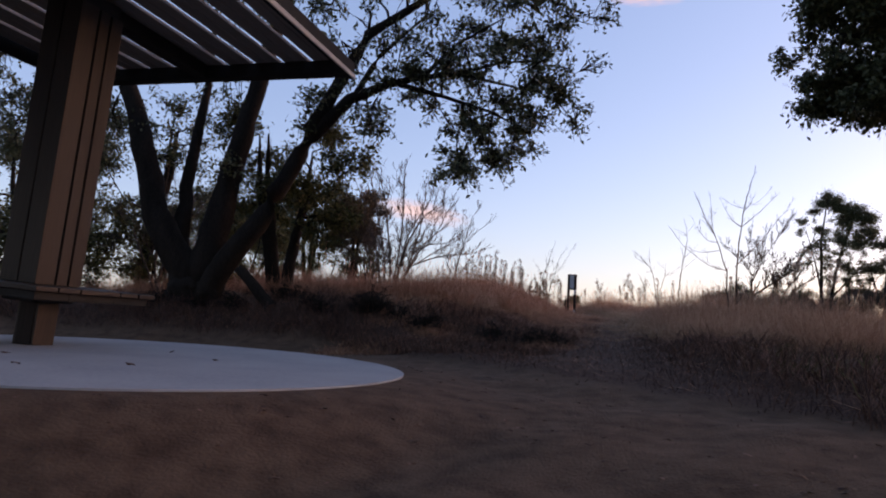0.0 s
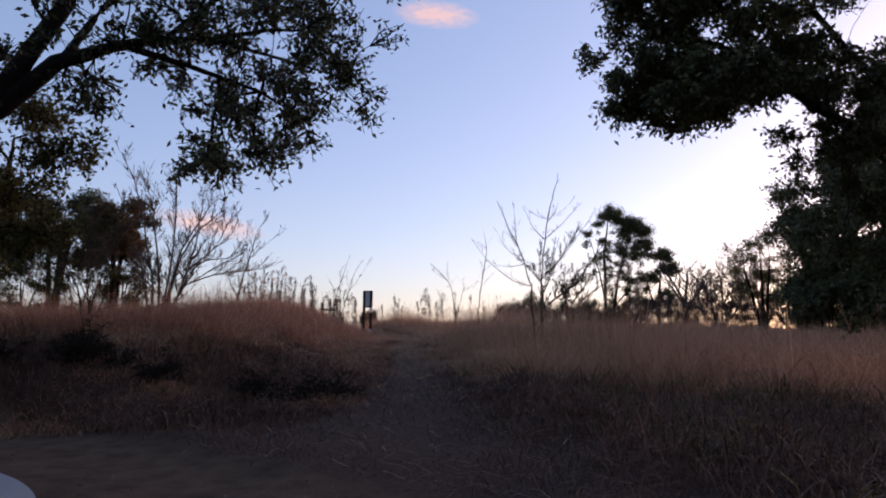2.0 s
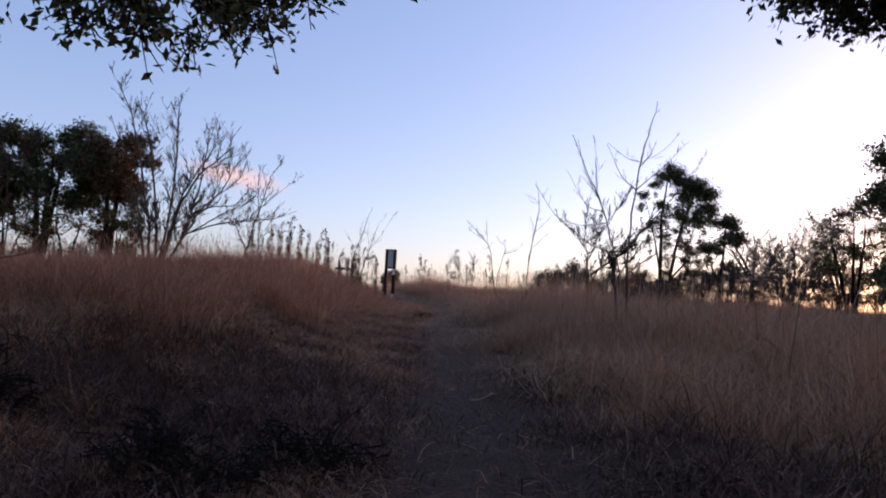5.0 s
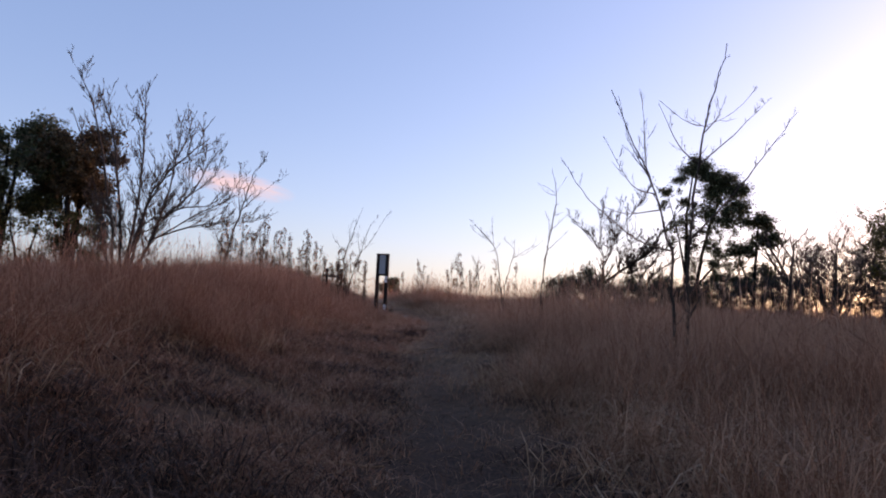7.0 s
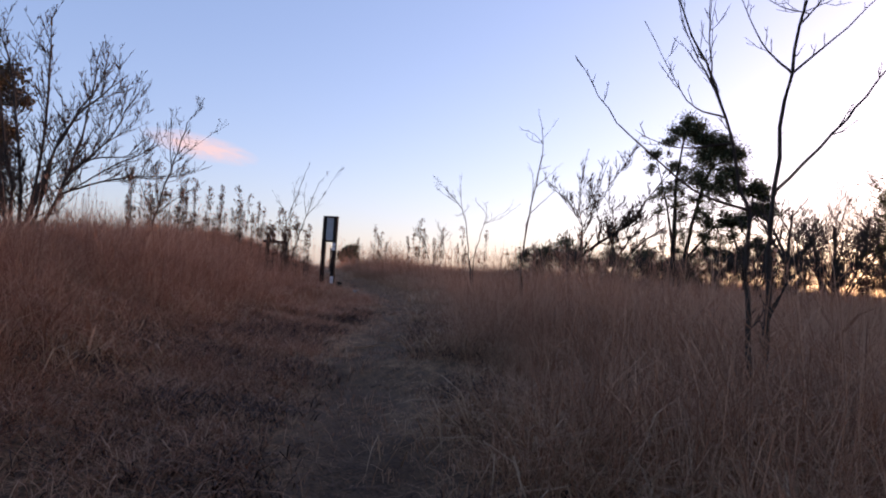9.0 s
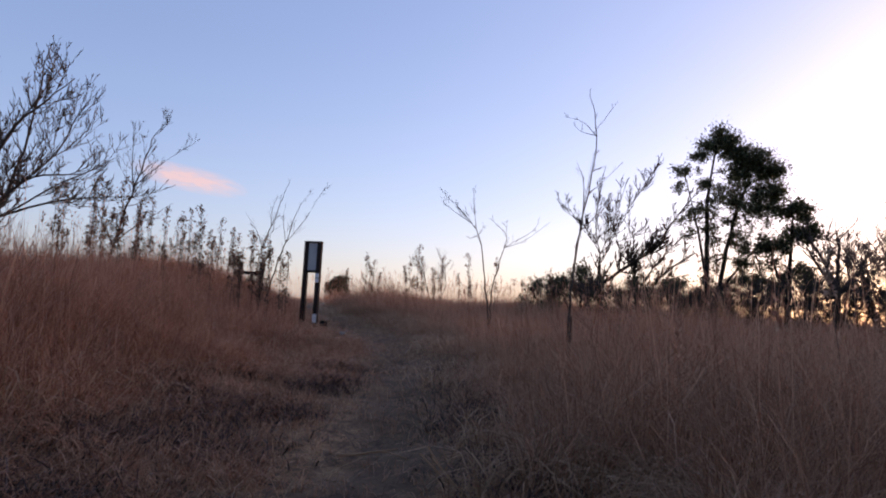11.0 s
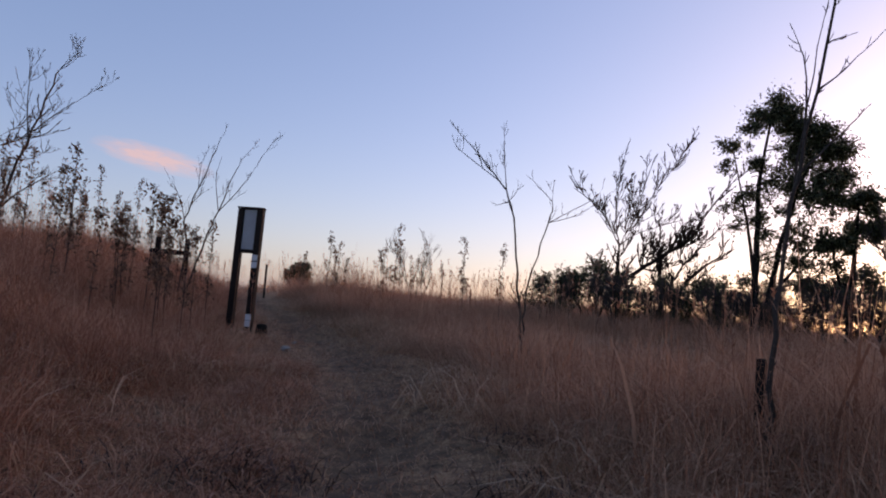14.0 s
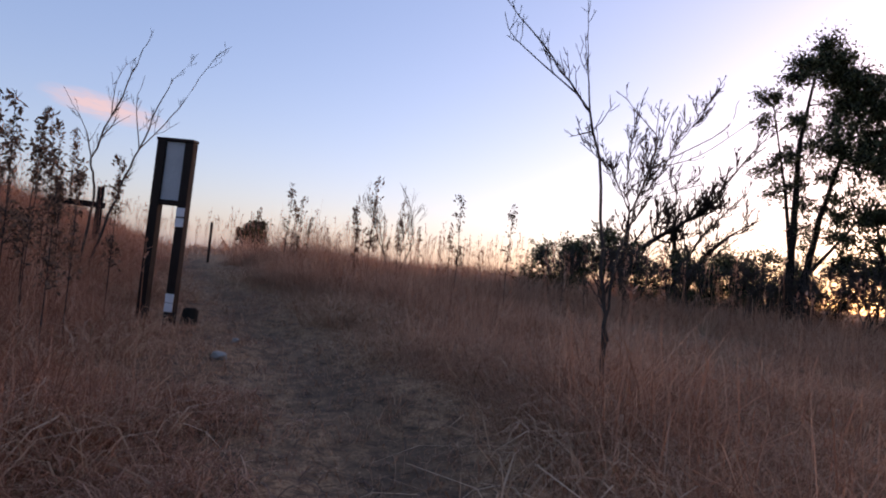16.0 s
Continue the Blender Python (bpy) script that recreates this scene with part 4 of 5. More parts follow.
leafy_tree(Matrix.Translation(tall_base) @ pose(0, 0, 0, 0, 0, -17), [
    [(0, 0, -0.2, 0.12), (0.05, 0, 2.2, 0.085), (0.1, 0.1, 4.4, 0.055), (0.45, 0.1, 6.7, 0.02)],
    [(0.1, 0, -0.2, 0.12), (0.5, 0.1, 1.1, 0.09), (0.75, 0.1, 2.6, 0.07), (1.15, 0, 4.2, 0.05), (1.8, 0, 5.8, 0.02)],
    [(0.05, 0, 1.5, 0.06), (-0.25, 0, 3.2, 0.035), (-0.7, 0, 5.1, 0.012)],
    [(0.55, 0, 1.3, 0.05), (1.3, 0, 2.2, 0.035), (2.3, 0, 3.4, 0.012)]],
    lobed(3, ((0.45, 0, 6.55, 0.6, 0.4, 15), (0.95, 0, 6.25, 0.6, 0.5, 14), (1.6, 0, 6.0, 0.6, 0.4, 12), (2.2, 0, 5.5, 0.5, 0.5, 13), (2.3, 0, 4.7, 0.45, 0.5, 12), (1.35, 0, 5.3, 0.6, 0.6, 14), (1.9, 0, 4.2, 0.6, 0.5, 11), (0.95, 0, 4.5, 0.4, 0.5, 7)), 0.42)
    + lobed(6, ((-0.85, 0, 5.35, 0.35, 0.12, 5), (-0.9, 0, 4.7, 0.25, 0.2, 3), (-0.25, 0, 5.9, 0.35, 0.15, 5), (-0.1, 0, 5.0, 0.4, 0.25, 5), (0.3, 0, 4.1, 0.5, 0.5, 5), (-0.4, 0, 3.9, 0.3, 0.4, 3), (0.8, 0, 3.3, 0.6, 0.6, 7), (1.5, 0, 2.8, 0.6, 0.5, 7), (2.1, 0, 2.2, 0.6, 0.3, 7), (2.3, 0, 1.4, 0.6, 0.25, 8), (0.5, 0, 2.2, 0.4, 0.4, 4), (1.3, 0, 1.6, 0.5, 0.3, 4), (0.6, 0, 4.0, 1.5, 2.0, 40), (1.7, 0, 2.6, 1.1, 1.3, 20)), 0.25),
    "tall evergreen with several stems and an open leaning crown", 28, 170, (0.07, 0.12), thick=0.02, twigs=14, fuzz=0.30)
second_base = spot(23.2, 36.0)
leafy_tree(Matrix.Translation(second_base), [[(0, 0, -0.2, 0.11), (0.1, 0, 1.8, 0.08), (0.3, 0, 4.0, 0.03)], [(0.1, 0, 0.5, 0.07), (-0.6, 0, 2.4, 0.04), (-0.8, 0, 3.2, 0.02)]],
    lobed(5, ((0.3, 0, 4.2, 0.7, 0.5, 10), (0.8, 0, 3.4, 0.8, 0.5, 10), (-0.6, 0, 3.0, 0.7, 0.5, 8), (0.2, 0, 1.8, 1.2, 0.6, 10)), 0.42),
    "smaller evergreen beside a taller one", 29, 230, (0.09, 0.15), thick=0.03)
simple_tree(11.7, 62.0, "small round evergreen bush on the skyline", 30, 1.9, 1.0, (0.6, 0.6, 0.75), 36, 0.45, 160, (0.12, 0.2), 3)
simple_tree(16.6, 39.0, "low evergreen shrub in dry grass", 31, 1.9, 1.2, (1.0, 0.9, 0.7), 22, 0.4, 150, (0.08, 0.13), 3, r0=0.05)
simple_tree(20.8, 38.0, "low evergreen shrub in dry grass", 32, 2.0, 1.0, (2.0, 1.0, 0.8), 30, 0.45, 140, (0.08, 0.13), 3, r0=0.05)
for k, (x, y, h, w) in enumerate(((15.4, 39.2, 1.5, 0.9), (18.2, 38.2, 1.6, 1.1), (19.4, 37.6, 1.5, 1.1), (22.2, 37.0, 1.8, 1.2), (24.8, 35.6, 1.8, 1.3), (27.0, 33.0, 2.2, 1.5))):
    rusty_shrub = simple_tree(x, y, "low dark shrub at the edge of dry grass", 101 + k, h, h * 0.5, (w, w, h * 0.5), 27, 0.42, 150, (0.055, 0.10), 3, r0=0.04, mat=LEAF if k < 3 else LEAF_RUST)
for x, y, s in ((21.5, 39.5, 0.8), (23.4, 38.6, 0.9), (25.2, 37.6, 0.95), (27.0, 36.4, 1.0), (28.6, 35.0, 1.1), (30.2, 33.2, 1.2)):
    copy_thing(rusty_shrub, Matrix.Translation(spot(x, y)) @ pose(0, 0, 0, 0, 0, 70 * x) @ Matrix.Scale(s, 4))
for k, (x, y, h, w) in enumerate(((-7.4, 17.5, 2.4, 1.5), (-10.2, 17.8, 2.8, 1.7), (-5.6, 19.5, 2.4, 1.6))):
    simple_tree(x, y, "leafy undergrowth shrub behind a large tree", 111 + k, h, h * 0.5, (w, w, h * 0.5), 45, 0.45, 130, (0.08, 0.13), 3, r0=0.04, mat=LEAF_OLIVE)
# thicket at the far side
for k, (x, y, h, w) in enumerate(((26.2, 26.0, 8.8, 2.5), (28.0, 23.5, 12.5, 3.0), (26.0, 20.5, 9.0, 3.0), (25.4, 23.4, 10.8, 1.9), (27.5, 27.5, 7.5, 2.6), (22.5, 17.0, 8.5, 3.0))):
    simple_tree(x, y, "dense dark evergreen in a thicket", 33 + k * 7, h, h * 0.5, (w, w, h * 0.54), 162, 0.8, 170, (0.14, 0.24), 2, r0=0.16)
for k, (x, y, h, w) in enumerate(((24.0, 25.2, 2.4, 1.6), (25.2, 22.6, 2.6, 1.8), (25.8, 27.4, 2.4, 1.6), (23.6, 20.0, 2.4, 1.8))):
    simple_tree(x, y, "dense low shrub at the foot of a thicket", 121 + k, h, h * 0.5, (w, w, h * 0.52), 45, 0.55, 130, (0.12, 0.2), 3, r0=0.05)
simple_tree(24.6, 29.6, "olive-leaved bushy tree between bare trees and a thicket", 38, 5.2, 3.2, (1.7, 1.4, 2.0), 54, 0.5, 110, (0.08, 0.13), 3, LEAF_OLIVE, r0=0.08)
# the evergreen whose limb hangs over the walk
right_base = spot(15.2, 13.4)
R = [
    [(0, 0, -0.3, 0.38), rel(right_base, 15.1, 13.4, 2.2, 0.30), rel(right_base, 14.6, 13.5, 4.4, 0.22), rel(right_base, 14.8, 13.6, 8.0, 0.1)],
    [rel(right_base, 14.8, 13.4, 2.8, 0.17), rel(right_base, 12.8, 13.4, 4.1, 0.12), rel(right_base, 11.0, 13.3, 4.9, 0.085), rel(right_base, 9.4, 13.2, 5.6, 0.06), rel(right_base, 8.0, 13.2, 5.8, 0.03)],
    [rel(right_base, 11.8, 13.4, 4.5, 0.11), rel(right_base, 10.4, 13.5, 5.9, 0.08), rel(right_base, 9.2, 13.4, 6.9, 0.04)],
    [rel(right_base, 14.6, 13.5, 4.4, 0.11), rel(right_base, 12.8, 13.6, 6.0, 0.07), rel(right_base, 11.0, 13.4, 7.4, 0.04)],
]
C = []
# groups above 8 m and the last three are unseen canopy, added for shade
for cx, cy, cz, n, sp in ((8.2, 13.2, 4.75, 18, 0.5), (8.8, 13.2, 4.65, 22, 0.5), (9.5, 13.2, 4.75, 20, 0.5), (10.6, 13.3, 5.4, 14, 0.6), (12.6, 13.3, 3.9, 16, 0.7), (8.2, 13.4, 6.1, 18, 0.6), (9.0, 13.3, 6.6, 20, 0.9), (10.6, 13.5, 7.4, 20, 1.1), (12.8, 13.6, 7.8, 20, 1.3), (8.6, 12.5, 8.2, 22, 1.5), (6.5, 11.5, 9.5, 24, 1.8), (13.4, 13.5, 5.2, 18, 0.9), (14.0, 13.5, 3.0, 20, 1.1), (13.8, 13.5, 1.2, 18, 1.0), (16.0, 12.0, 5.0, 20, 1.6), (11.5, 10.0, 7.4, 22, 1.6), (12.5, 7.5, 6.8, 22, 1.8), (10.0, 6.5, 8.2, 20, 1.6)):
    for k in range(n):
        C.append(rel(right_base, cx + rr.gauss(0, sp) * 0.8, cy + rr.gauss(0, 0.8), cz + rr.gauss(0, sp) * 0.6, rr.uniform(0.35, 0.6)))
leafy_tree(Matrix.Translation(right_base), R, C, "large evergreen with a dense overhanging dark crown", 12, 290, (0.09, 0.15), thick=0.05, twigs=16, fuzz=0.10)

# unseen trees added behind and beside the start, to close and shade the clearing
for k, (x, y, h, w) in enumerate(((-8.0, -3.0, 10.5, 4.2), (0.5, -7.5, 11.0, 4.6), (7.5, -4.0, 11.0, 4.6), (10.5, 4.0, 10.5, 4.4), (-11.0, 5.0, 10.0, 4.0), (-7.5, 0.6, 10.5, 4.0))):
    simple_tree(x, y, "unseen evergreen added to shade a clearing", 81 + k * 5, h, h * 0.66, (w, w, h * 0.36), 81, 1.1, 100, (0.25, 0.4), 2, r0=0.24)

# bare trees and saplings
drawn_tree(stand(-3.3, 39.5, -17), "spreading leafless tree beyond dry grass", 41, [
    [(0.12, 0.64), (-0.17, 2.68), (-0.98, 6.36), (-1.83, 8.27)], [(0.66, 0.77), (1.07, 4.92), (0.96, 7.56)],
    [(0.77, 0.78), (1.31, 3.41), (2.85, 6.11)], [(0.77, 0.78), (1.57, 2.99), (2.55, 4.34), (3.89, 5.39)],
    [(1.2, 0.8), (2.26, 2.59), (3.98, 2.90)], [(0.44, 0.76), (0.08, 4.87), (-0.70, 7.48)],
    [(0.99, 0.79), (1.73, 3.65), (1.99, 7.16)], [(-0.32, 0.72), (-1.15, 3.71), (-2.56, 6.95)],
    [(2.0, 1.2), (3.1, 2.1), (4.41, 2.32), (5.38, 2.39)], [(1.9, 1.6), (3.3, 2.5), (4.35, 2.95), (5.16, 3.35)], [(1.6, 2.4), (2.92, 3.6), (3.51, 4.57), (4.22, 5.40)]], 0.085, stems=8, per_metre=3.6, reach=1.9, levels=2, fine=0.007, deep=0.35)
drawn_tree(stand(0.5, 43.0, -17), "small leafless tree on a grassy bank", 42, [
    [(0.16, 0.68), (0.70, 2.84), (1.25, 4.86), (1.82, 5.61)], [(0.68, 2.8), (0.68, 4.11), (0.77, 5.29)],
    [(0.77, 3.03), (1.42, 3.78), (2.51, 4.64)], [(0.14, 1.03), (0.71, 1.50), (2.22, 2.56)], [(0.05, 1.03), (-0.20, 1.91), (-0.44, 2.61)]], 0.055, per_metre=3.6, reach=1.1, levels=2, fine=0.006)
drawn_tree(stand(7.4, 18.2, -17), "young leafless tree with long spreading branches", 43, [
    [(0.20, 0.00), (0.15, 0.93), (0.11, 1.61), (-0.19, 2.55), (-0.71, 3.72)], [(-0.11, 2.28), (-0.23, 2.79), (-0.25, 3.31), (-0.32, 3.74)],
    [(0.11, 1.61), (-0.32, 1.75), (-0.95, 2.27), (-1.32, 2.80)], [(-0.11, 2.28), (-0.42, 2.47), (-0.79, 3.09)], [(-0.19, 2.56), (-0.42, 3.02), (-0.59, 3.66)],
    [(-0.04, 2.13), (-0.47, 2.08), (-0.78, 2.16)]], 0.032, reach=0.3, per_metre=5, deep=0.1)
drawn_tree(stand(7.6, 18.3, -17), "tall leafless sapling with forking upper limbs", 57, [
    [(0.28, -0.03), (0.22, 0.92), (0.29, 2.31), (0.44, 3.37), (0.71, 4.41)], [(0.35, 2.66), (0.79, 3.17), (1.28, 3.69)], [(0.34, 2.73), (0.08, 3.00), (-0.20, 3.58)],
    [(0.40, 3.12), (0.58, 3.41), (0.69, 3.69)], [(0.44, 3.29), (0.17, 3.33), (-0.19, 3.60)], [(0.44, 3.31), (0.78, 3.47), (1.11, 3.82)],
    [(0.27, 1.61), (0.82, 2.40), (1.21, 2.91), (1.65, 3.53)], [(0.23, 0.78), (0.37, 1.00), (0.49, 1.14)]], 0.034, reach=0.25, per_metre=5, deep=0.1)
drawn_tree(stand(8.55, 24.93, -17), "tall thin leafless sapling beside the trail", 44, [
    [(0.04, 0.28), (0.02, 1.02), (0.13, 1.84), (0.32, 3.12), (0.22, 3.76)], [(0.32, 3.20), (0.13, 3.29), (-0.12, 3.36)], [(0.33, 3.20), (0.46, 3.41), (0.58, 3.59)],
    [(0.22, 2.28), (0.39, 2.48), (0.71, 2.81)], [(0.21, 2.11), (0.17, 2.50), (0.08, 2.77)], [(0.16, 1.95), (0.42, 2.12), (0.61, 2.32)],
    [(0.31, 3.06), (0.13, 3.16), (0.02, 3.24)], [(0.25, 2.56), (0.33, 2.67), (0.47, 2.73)], [(0.03, 1.40), (0.18, 2.11), (0.33, 3.01)]], 0.022, reach=0.14, per_metre=4, fine=0.0025, deep=0.2)
drawn_tree(stand(9.2, 29.2, -17), "forked leafless sapling in dry grass", 45, [
    [(-0.04, 0.51), (-0.10, 0.99), (-0.28, 2.02), (-0.66, 2.50), (-1.08, 2.93)], [(-0.33, 2.11), (-0.37, 2.51), (-0.41, 2.97)],
    [(-0.42, 2.28), (-0.93, 2.58), (-1.04, 2.75)], [(-0.29, 1.93), (-0.45, 1.96)]], 0.02, reach=0.3, per_metre=8, fine=0.0028, deep=0.2)
drawn_tree(stand(9.26, 29.25, -17), "thin leafless sapling in dry grass", 58, [
    [(-0.03, 0.51), (0.01, 1.10), (0.20, 1.83), (0.23, 2.10), (-0.09, 2.40)], [(0.20, 1.87), (0.77, 2.20), (0.87, 2.45)],
    [(0.19, 1.81), (0.59, 1.98), (1.08, 2.37)], [(0.23, 2.10), (0.24, 2.37)]], 0.015, reach=0.18, per_metre=4, fine=0.0028, deep=0.2)
drawn_tree(stand(17.9, 39.5, -17), "spreading leafless tree with dark twigs", 46, [
    [(-0.07, 0.45), (-0.07, 1.50), (-0.02, 2.33)], [(-0.02, 2.33), (-0.67, 3.38), (-1.59, 4.02)], [(-0.02, 2.33), (-0.19, 3.29), (-0.11, 4.89)],
    [(-0.02, 2.33), (0.37, 3.20), (0.97, 5.26)], [(0.09, 2.79), (1.21, 4.37), (2.05, 5.79)], [(-0.02, 2.33), (0.56, 2.77), (1.96, 3.31)],
    [(-0.06, 1.05), (1.26, 2.09), (2.02, 2.63), (2.58, 3.62), (3.46, 4.81)]], 0.17, per_metre=5.0, reach=1.3, levels=2, fine=0.011, bark=BARK, deep=0.25)
drawn_tree(stand(19.6, 39.0, -17), "leafless tree with low leaning limbs", 47, [
    [(-0.51, 0.61), (0.17, 1.89), (1.35, 3.25)], [(-0.05, 0.80), (0.66, 1.79), (1.74, 2.52)], [(-0.45, 0.77), (-0.50, 2.12), (-0.52, 3.19)]], 0.08, stems=3, per_metre=6, reach=1.1, levels=2, fine=0.010, bark=BARK, deep=0.25)
bare_tree(stand(23.9, 34.6), "pollarded leafless tree with stubby limbs", 48, 1.6, 1, 0.5, 3, 0.14, (4, 5), up=0.5, min_r=0.014, kid=0.85, ways=((-0.7, 0, 1, 1.8), (-0.2, 0.2, 1, 2.2), (0.3, 0, 1, 2.1), (0.8, 0, 0.9, 1.9)))
bare_tree(stand(26.5, 35.0), "leafless tree in a hedgerow", 49, 4.6, 4, 0.5, 4, 0.08, (4, 5), up=0.4, min_r=0.007)
bare_tree(stand(28.5, 34.0), "leafless tree in a hedgerow", 54, 5.0, 4, 0.5, 4, 0.08, (4, 5), up=0.4, min_r=0.007)
bare_tree(stand(25.2, 33.4), "leafless tree in a hedgerow", 55, 3.4, 5, 0.5, 4, 0.05, (4, 5), up=0.3, min_r=0.007)
low_bare = bare_tree(stand(22.2, 34.2), "leafless shrub in a hedgerow", 56, 2.4, 6, 0.5, 3, 0.03, (4, 5), up=0.3, min_r=0.007)
rb = random.Random(77)
for x, y in ((15.2, 38.6), (16.4, 37.6), (17.6, 37.0), (18.8, 36.4), (19.9, 35.6), (21.2, 35.2), (23.2, 33.6), (24.4, 32.6), (25.8, 31.8), (26.9, 30.4), (17.0, 39.4), (20.6, 37.4)):
    copy_thing(low_bare, stand(x, y, rb.uniform(0, 360)) @ Matrix.Scale(rb.uniform(0.5, 0.85), 4))
drawn_tree(stand(5.2, 36.5, -17), "slender leafless shrub behind a signboard", 50, [
    [(0.22, 0.97), (0.15, 1.55), (0.38, 2.34), (0.65, 3.14), (0.76, 3.50)], [(0.50, 0.96), (0.75, 1.77), (0.96, 2.58), (1.40, 3.37)],
    [(0.14, 1.63), (-0.02, 1.99), (-0.41, 2.57)], [(0.35, 2.25), (0.34, 2.67), (0.46, 3.03)], [(0.20, 1.81), (0.38, 2.04), (0.63, 2.24)],
    [(0.75, 1.77), (1.26, 2.45), (1.67, 3.20), (1.95, 3.45)], [(0.75, 1.79), (0.61, 2.45), (0.65, 2.80)]], 0.022, stems=2, reach=0.35, per_metre=5, fine=0.003, deep=0.2)
bare_tree(stand(11.5, 40.0), "thin leafless sapling on the skyline", 51, 2.6, 2, 0.35, 3, 0.015, (4, 5), up=0.6, min_r=0.003)
bare_tree(stand(-6.5, 15.8), "leafless undergrowth behind a large tree", 52, 2.8, 4, 0.5, 3, 0.03, (4, 5), up=0.3)
bare_tree(stand(-1.8, 16.0), "leafless undergrowth behind dead brush", 53, 2.2, 4, 0.5, 3, 0.02, (4, 5), up=0.3)

# heaps of dead branches on the bank
heap = bare_tree(stand(-1.2, 12.9, 30), "heap of dark dead branches on a low bank", 71, 0.7, 9, 0.75, 3, 0.014, (3, 4), up=-0.5, twig=BARK, name="brush_heap", min_r=0.004)
tagged(heap, category="brushwood", group="dead brush on the bank")
rh = random.Random(9)
for k in range(14):
    x = -5.5 + 0.55 * k + rh.uniform(-0.3, 0.3)
    y = float(np.interp(x, (-6, -2, 0, 2.5), (13.6, 13.2, 11.6, 10.2))) + rh.uniform(-0.5, 1.0)
    copy_thing(heap, stand(x, y, rh.uniform(0, 360), -0.05) @ pose(0, 0, 0, rh.uniform(-35, 35), rh.uniform(-35, 35)))

# fallen log
log_base = spot(-3.3, 13.4)
log = tagged(new("log", tubes("log", [(wander(Vector((0, 0, 0)), Vector((-0.75, 0.2, 0.75)), 6, 0.03), [0.13, 0.13, 0.12, 0.12, 0.11, 0.11, 0.10], 10)], BARK)), "broken dark log leaning on a bank", "log")
log.location = log_base


# dead weed stalks with drooping leaves
def weed(seed, tall):
    r, gen = random.Random(seed), np.random.default_rng(seed)
    w = thing("weed", Matrix(), "tall dead weed with curled drooping leaves", "weed", "dead weeds on the bank")
    line = wander(Vector((0, 0, -0.05)), Vector((r.uniform(-0.1, 0.1), r.uniform(-0.1, 0.1), tall)), 8, 0.02, 0, r)
    stems, pts = [(line, [0.006 - 0.0005 * i for i in range(9)], 4)], []
    for k in range(26):
        i = r.choice((2, 3, 4, 5, 5, 6, 6, 7, 7))
        a = line[i].lerp(line[i + 1], r.random())
        az = r.uniform(0, 6.28)
        ln = 0.07 * (1.25 - a.z / tall) * tall + 0.03
        b = a + Vector((math.cos(az) * ln * 0.6, math.sin(az) * ln * 0.6, ln * 0.7))
        tw = wander(a, b, 3, 0.06, 0, r)
        stems.append((tw, [0.003, 0.0026, 0.002, 0.0015], 3))
        for j in range(6):
            q = tw[r.randint(1, 3)]
            pts.append((q.x + r.gauss(0, 0.02), q.y + r.gauss(0, 0.02), q.z - abs(r.gauss(0, 0.03))))
    part("stalk", tubes("stalk", stems, TWIG), w)
    part("foliage", leaf_mesh("foliage", pts, WEED, gen, (0.03, 0.06), 0.5), w)
    return w


weeds = [weed(61, 1.35), weed(62, 1.15), weed(63, 1.55)]
spots = [(4.9, 32.3), (4.6, 33.2), (5.2, 31.7), (5.1, 33.6), (4.4, 34.5), (5.3, 35.0)]
rw = random.Random(8)
for k in range(58):
    y = rw.uniform(30, 42)
    spots.append((float(trail(y)) - rw.uniform(1.6, 6.5), y))
for k in range(22):
    y = rw.uniform(34, 46)
    spots.append((float(trail(y)) + rw.uniform(1.2, 7.0), y))
for i, (x, y) in enumerate(spots):
    m = stand(x, y, rw.uniform(0, 360))
    if i < 3:
        weeds[i].matrix_world = m @ Matrix.Scale((1.5, 1.2, 1.15)[i], 4)
    else:
        copy_thing(weeds[i % 3], m @ Matrix.Scale(rw.uniform(0.7, 1.12), 4))

# plume grass
def plume(seed, tall):
    r, gen = random.Random(seed), np.random.default_rng(seed)
    w = thing("plume_grass", Matrix(), "dry grass stalk with a nodding fluffy pale plume", "grass", "plumes over dry grass")
    line = wander(Vector((0, 0, -0.05)), Vector((0.25, 0, tall)), 10, 0.03, 0, r)
    line += [line[-1] + Vector((0.08, 0, 0.01)), line[-1] + Vector((0.15, 0, -0.07))]
    part("stalk", tubes("stalk", [(line, [0.004 - 0.0002 * i for i in range(13)], 4)], TWIG), w)
    pts = []
    for k in range(220):
        q = line[8].lerp(line[12], r.random()) if r.random() < 0.3 else line[r.randint(8, 12)]
        pts.append((q.x + r.gauss(0, 0.022), q.y + r.gauss(0, 0.022), q.z + r.gauss(0, 0.025)))
    tagged(part("plume", leaf_mesh("plume", pts, PLUME, gen, (0.025, 0.05), 0.4), w), kind="stuff")
    return w


plumes = [plume(65, 1.7), plume(66, 1.5)]
for i, (x, y) in enumerate(((6.4, 12.7), (7.3, 14.2), (8.4, 15.2), (9.2, 16.6), (10.2, 18.0), (8.8, 21.0))):
    m = stand(x, y, rw.uniform(-60, 60))
    if i < 2:
        plumes[i].matrix_world = m
    else:
        copy_thing(plumes[i % 2], m)

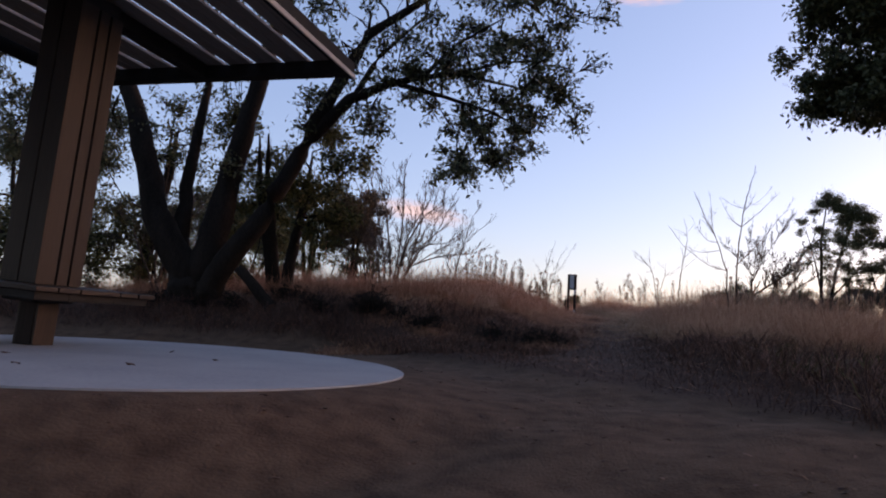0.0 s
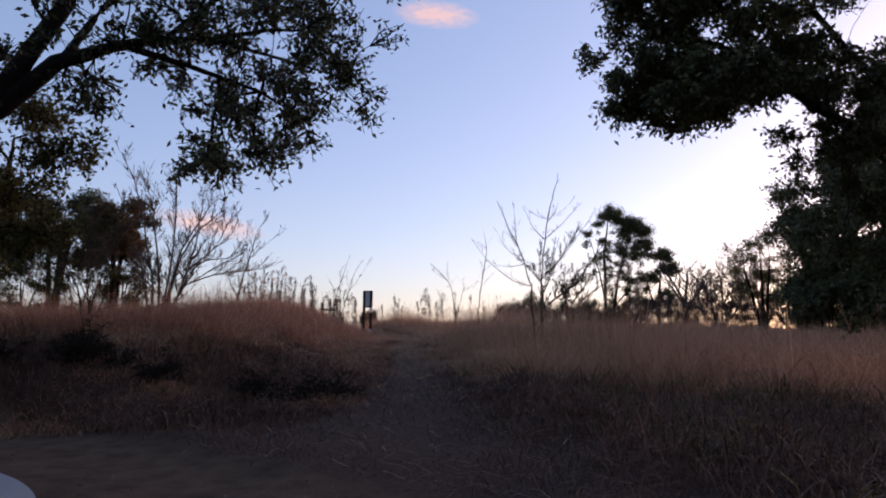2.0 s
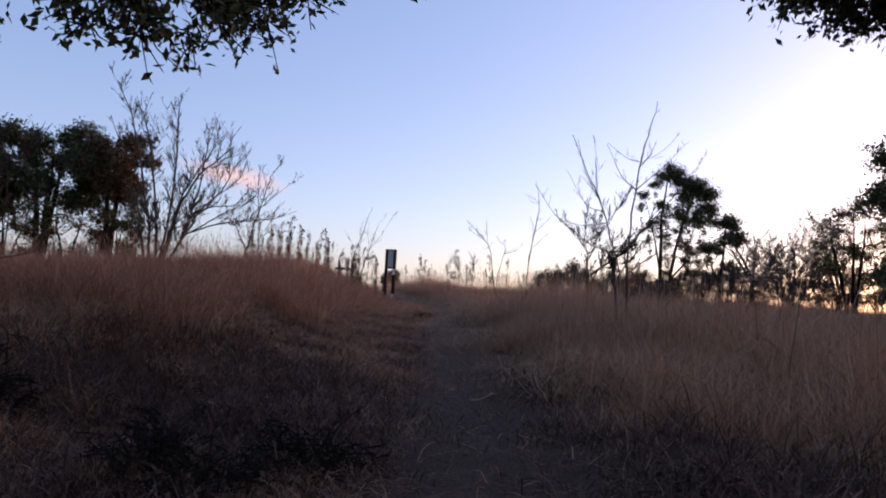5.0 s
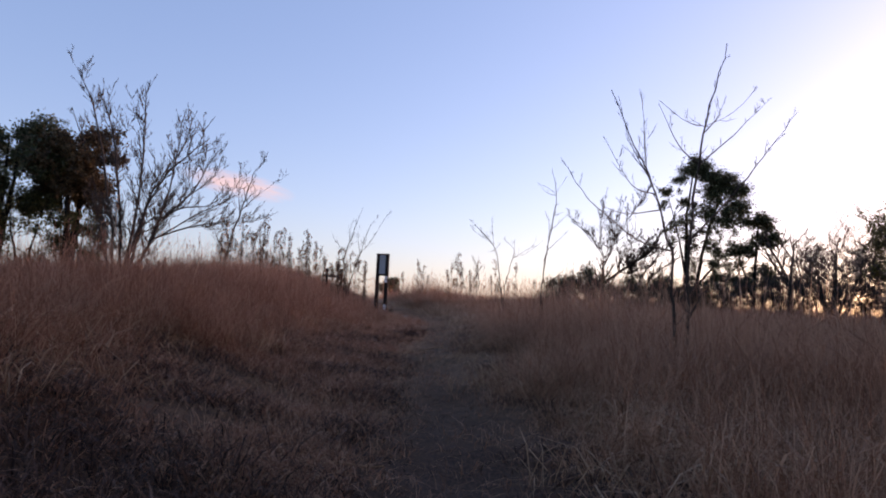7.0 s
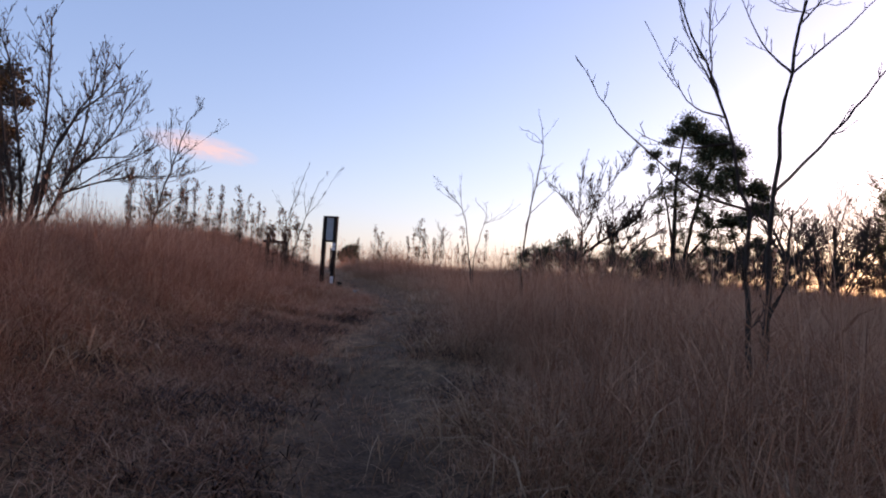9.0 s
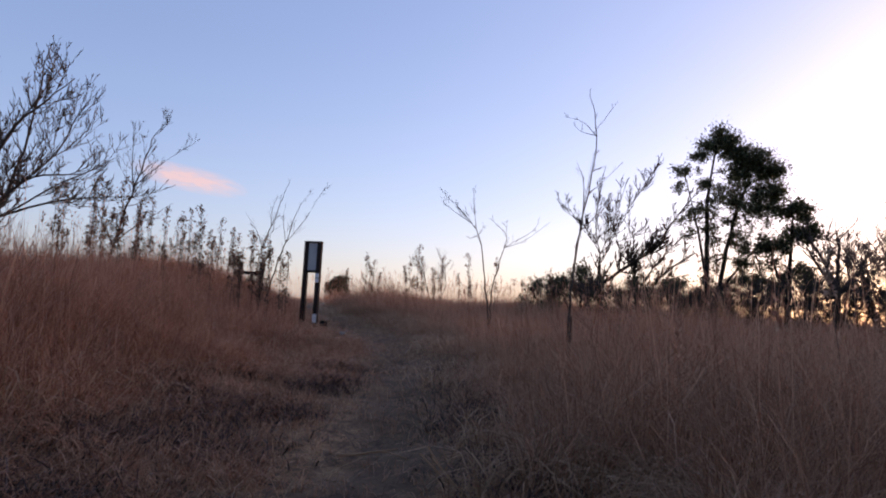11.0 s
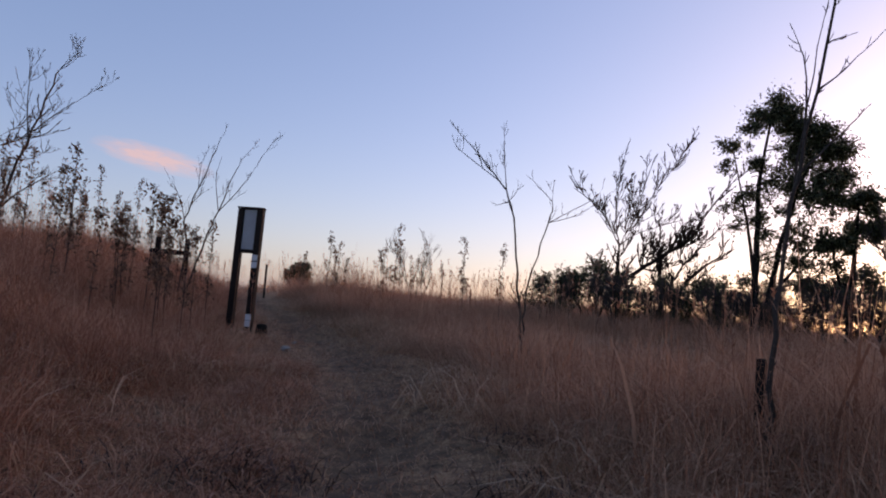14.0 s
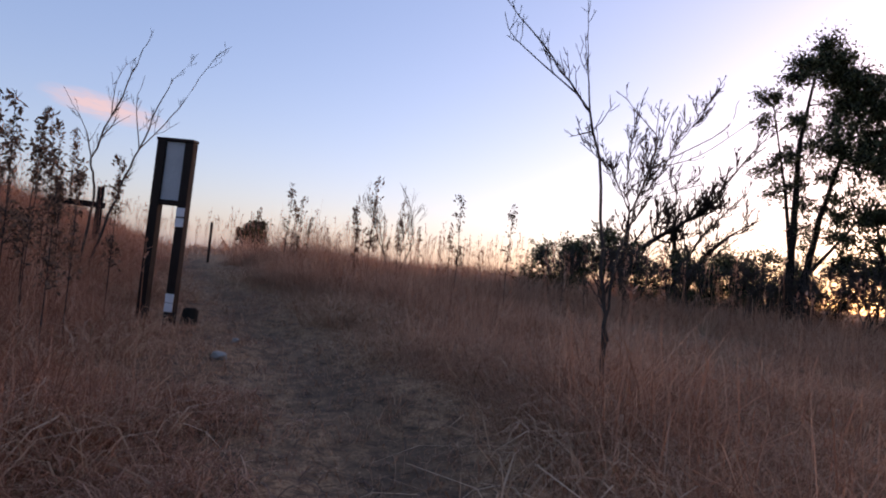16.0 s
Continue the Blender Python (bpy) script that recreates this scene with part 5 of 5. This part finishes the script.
# fallen sticks on the trail
def stick(x, y, turn, length, seed):
    r = random.Random(seed)
    line = wander(Vector((-length / 2, 0, 0.02)), Vector((length / 2, 0, 0.03)), 8, 0.07, 0, r)
    side = wander(line[5], line[5] + Vector((0.22, 0.12, 0.03)) * length, 3, 0.05, 0, r)
    ob = tagged(new("stick", tubes("stick", [(line, [0.011 - 0.0008 * i for i in range(9)], 6), (side, [0.006, 0.005, 0.004, 0.003], 5)], CURL)), "pale crooked fallen stick on litter", "stick", "fallen sticks on the trail")
    ob.matrix_world = stand(x, y, turn, 0.015)


for k, (x, y, turn, length) in enumerate(((2.14, 13.8, 10, 1.0), (3.5, 13.3, 40, 0.45), (3.0, 14.6, -20, 0.4), (3.9, 20.6, 60, 0.4), (5.2, 21.4, -30, 0.5), (6.1, 28.2, 110, 0.45))):
    stick(x, y, turn, length, 140 + k)

# ---- clouds far off ----
CLOUD = bpy.data.materials.new("pink_cloud")
CLOUD.use_nodes = True
cn, cl = CLOUD.node_tree.nodes, CLOUD.node_tree.links
c_em, c_tr, c_mix, c_tex, c_no, c_gr, c_sub = (cn.new(k) for k in ("ShaderNodeEmission", "ShaderNodeBsdfTransparent", "ShaderNodeMixShader", "ShaderNodeTexCoord", "ShaderNodeTexNoise", "ShaderNodeTexGradient", "ShaderNodeMath"))
c_em.inputs["Color"].default_value, c_em.inputs["Strength"].default_value = (1.0, 0.80, 0.69, 1), 0.37
c_gr.gradient_type = "SPHERICAL"
c_no.inputs["Scale"].default_value, c_no.inputs["Detail"].default_value = 4.5, 9
c_sub.operation = "MULTIPLY"
cl.new(c_tex.outputs["Object"], c_gr.inputs[0])
cl.new(c_tex.outputs["Object"], c_no.inputs["Vector"])
cl.new(c_gr.outputs["Fac"], c_sub.inputs[0])
cl.new(c_no.outputs["Fac"], c_sub.inputs[1])
c_ramp = cn.new("ShaderNodeMapRange")
c_ramp.inputs[1].default_value, c_ramp.inputs[2].default_value, c_ramp.inputs[4].default_value = 0.06, 0.4, 0.6
cl.new(c_sub.outputs[0], c_ramp.inputs[0])
cl.new(c_ramp.outputs[0], c_mix.inputs[0])
cl.new(c_tr.outputs[0], c_mix.inputs[1])
cl.new(c_em.outputs[0], c_mix.inputs[2])
cl.new(c_mix.outputs[0], cn["Material Output"].inputs["Surface"])


def cloud(yaw, up, wide, tall, roll):
    d = 900.0
    bm = bmesh.new()
    bmesh.ops.create_grid(bm, x_segments=24, y_segments=12, size=1)
    for v in bm.verts:
        v.co.z = 0.15 * noise.noise(v.co * 2)
    me = done(bm, "backdrop", CLOUD)
    p = SITE @ Vector((d * math.sin(radians(yaw)), d * math.cos(radians(yaw)), d * math.tan(radians(up))))
    ob = tagged(new("backdrop", me), "small pink dusk cloud low in the sky", "sky", kind="structure")
    ob.matrix_world = look(p, (0, 0, 0)) @ pose(0, 0, 0, 0, 0, roll) @ Matrix.Diagonal((wide, tall, 1, 1))
    ob.visible_shadow = False


cloud(-1.7, 6.2, 82, 19, 8)
cloud(17.3, 22.5, 70, 22, 5)
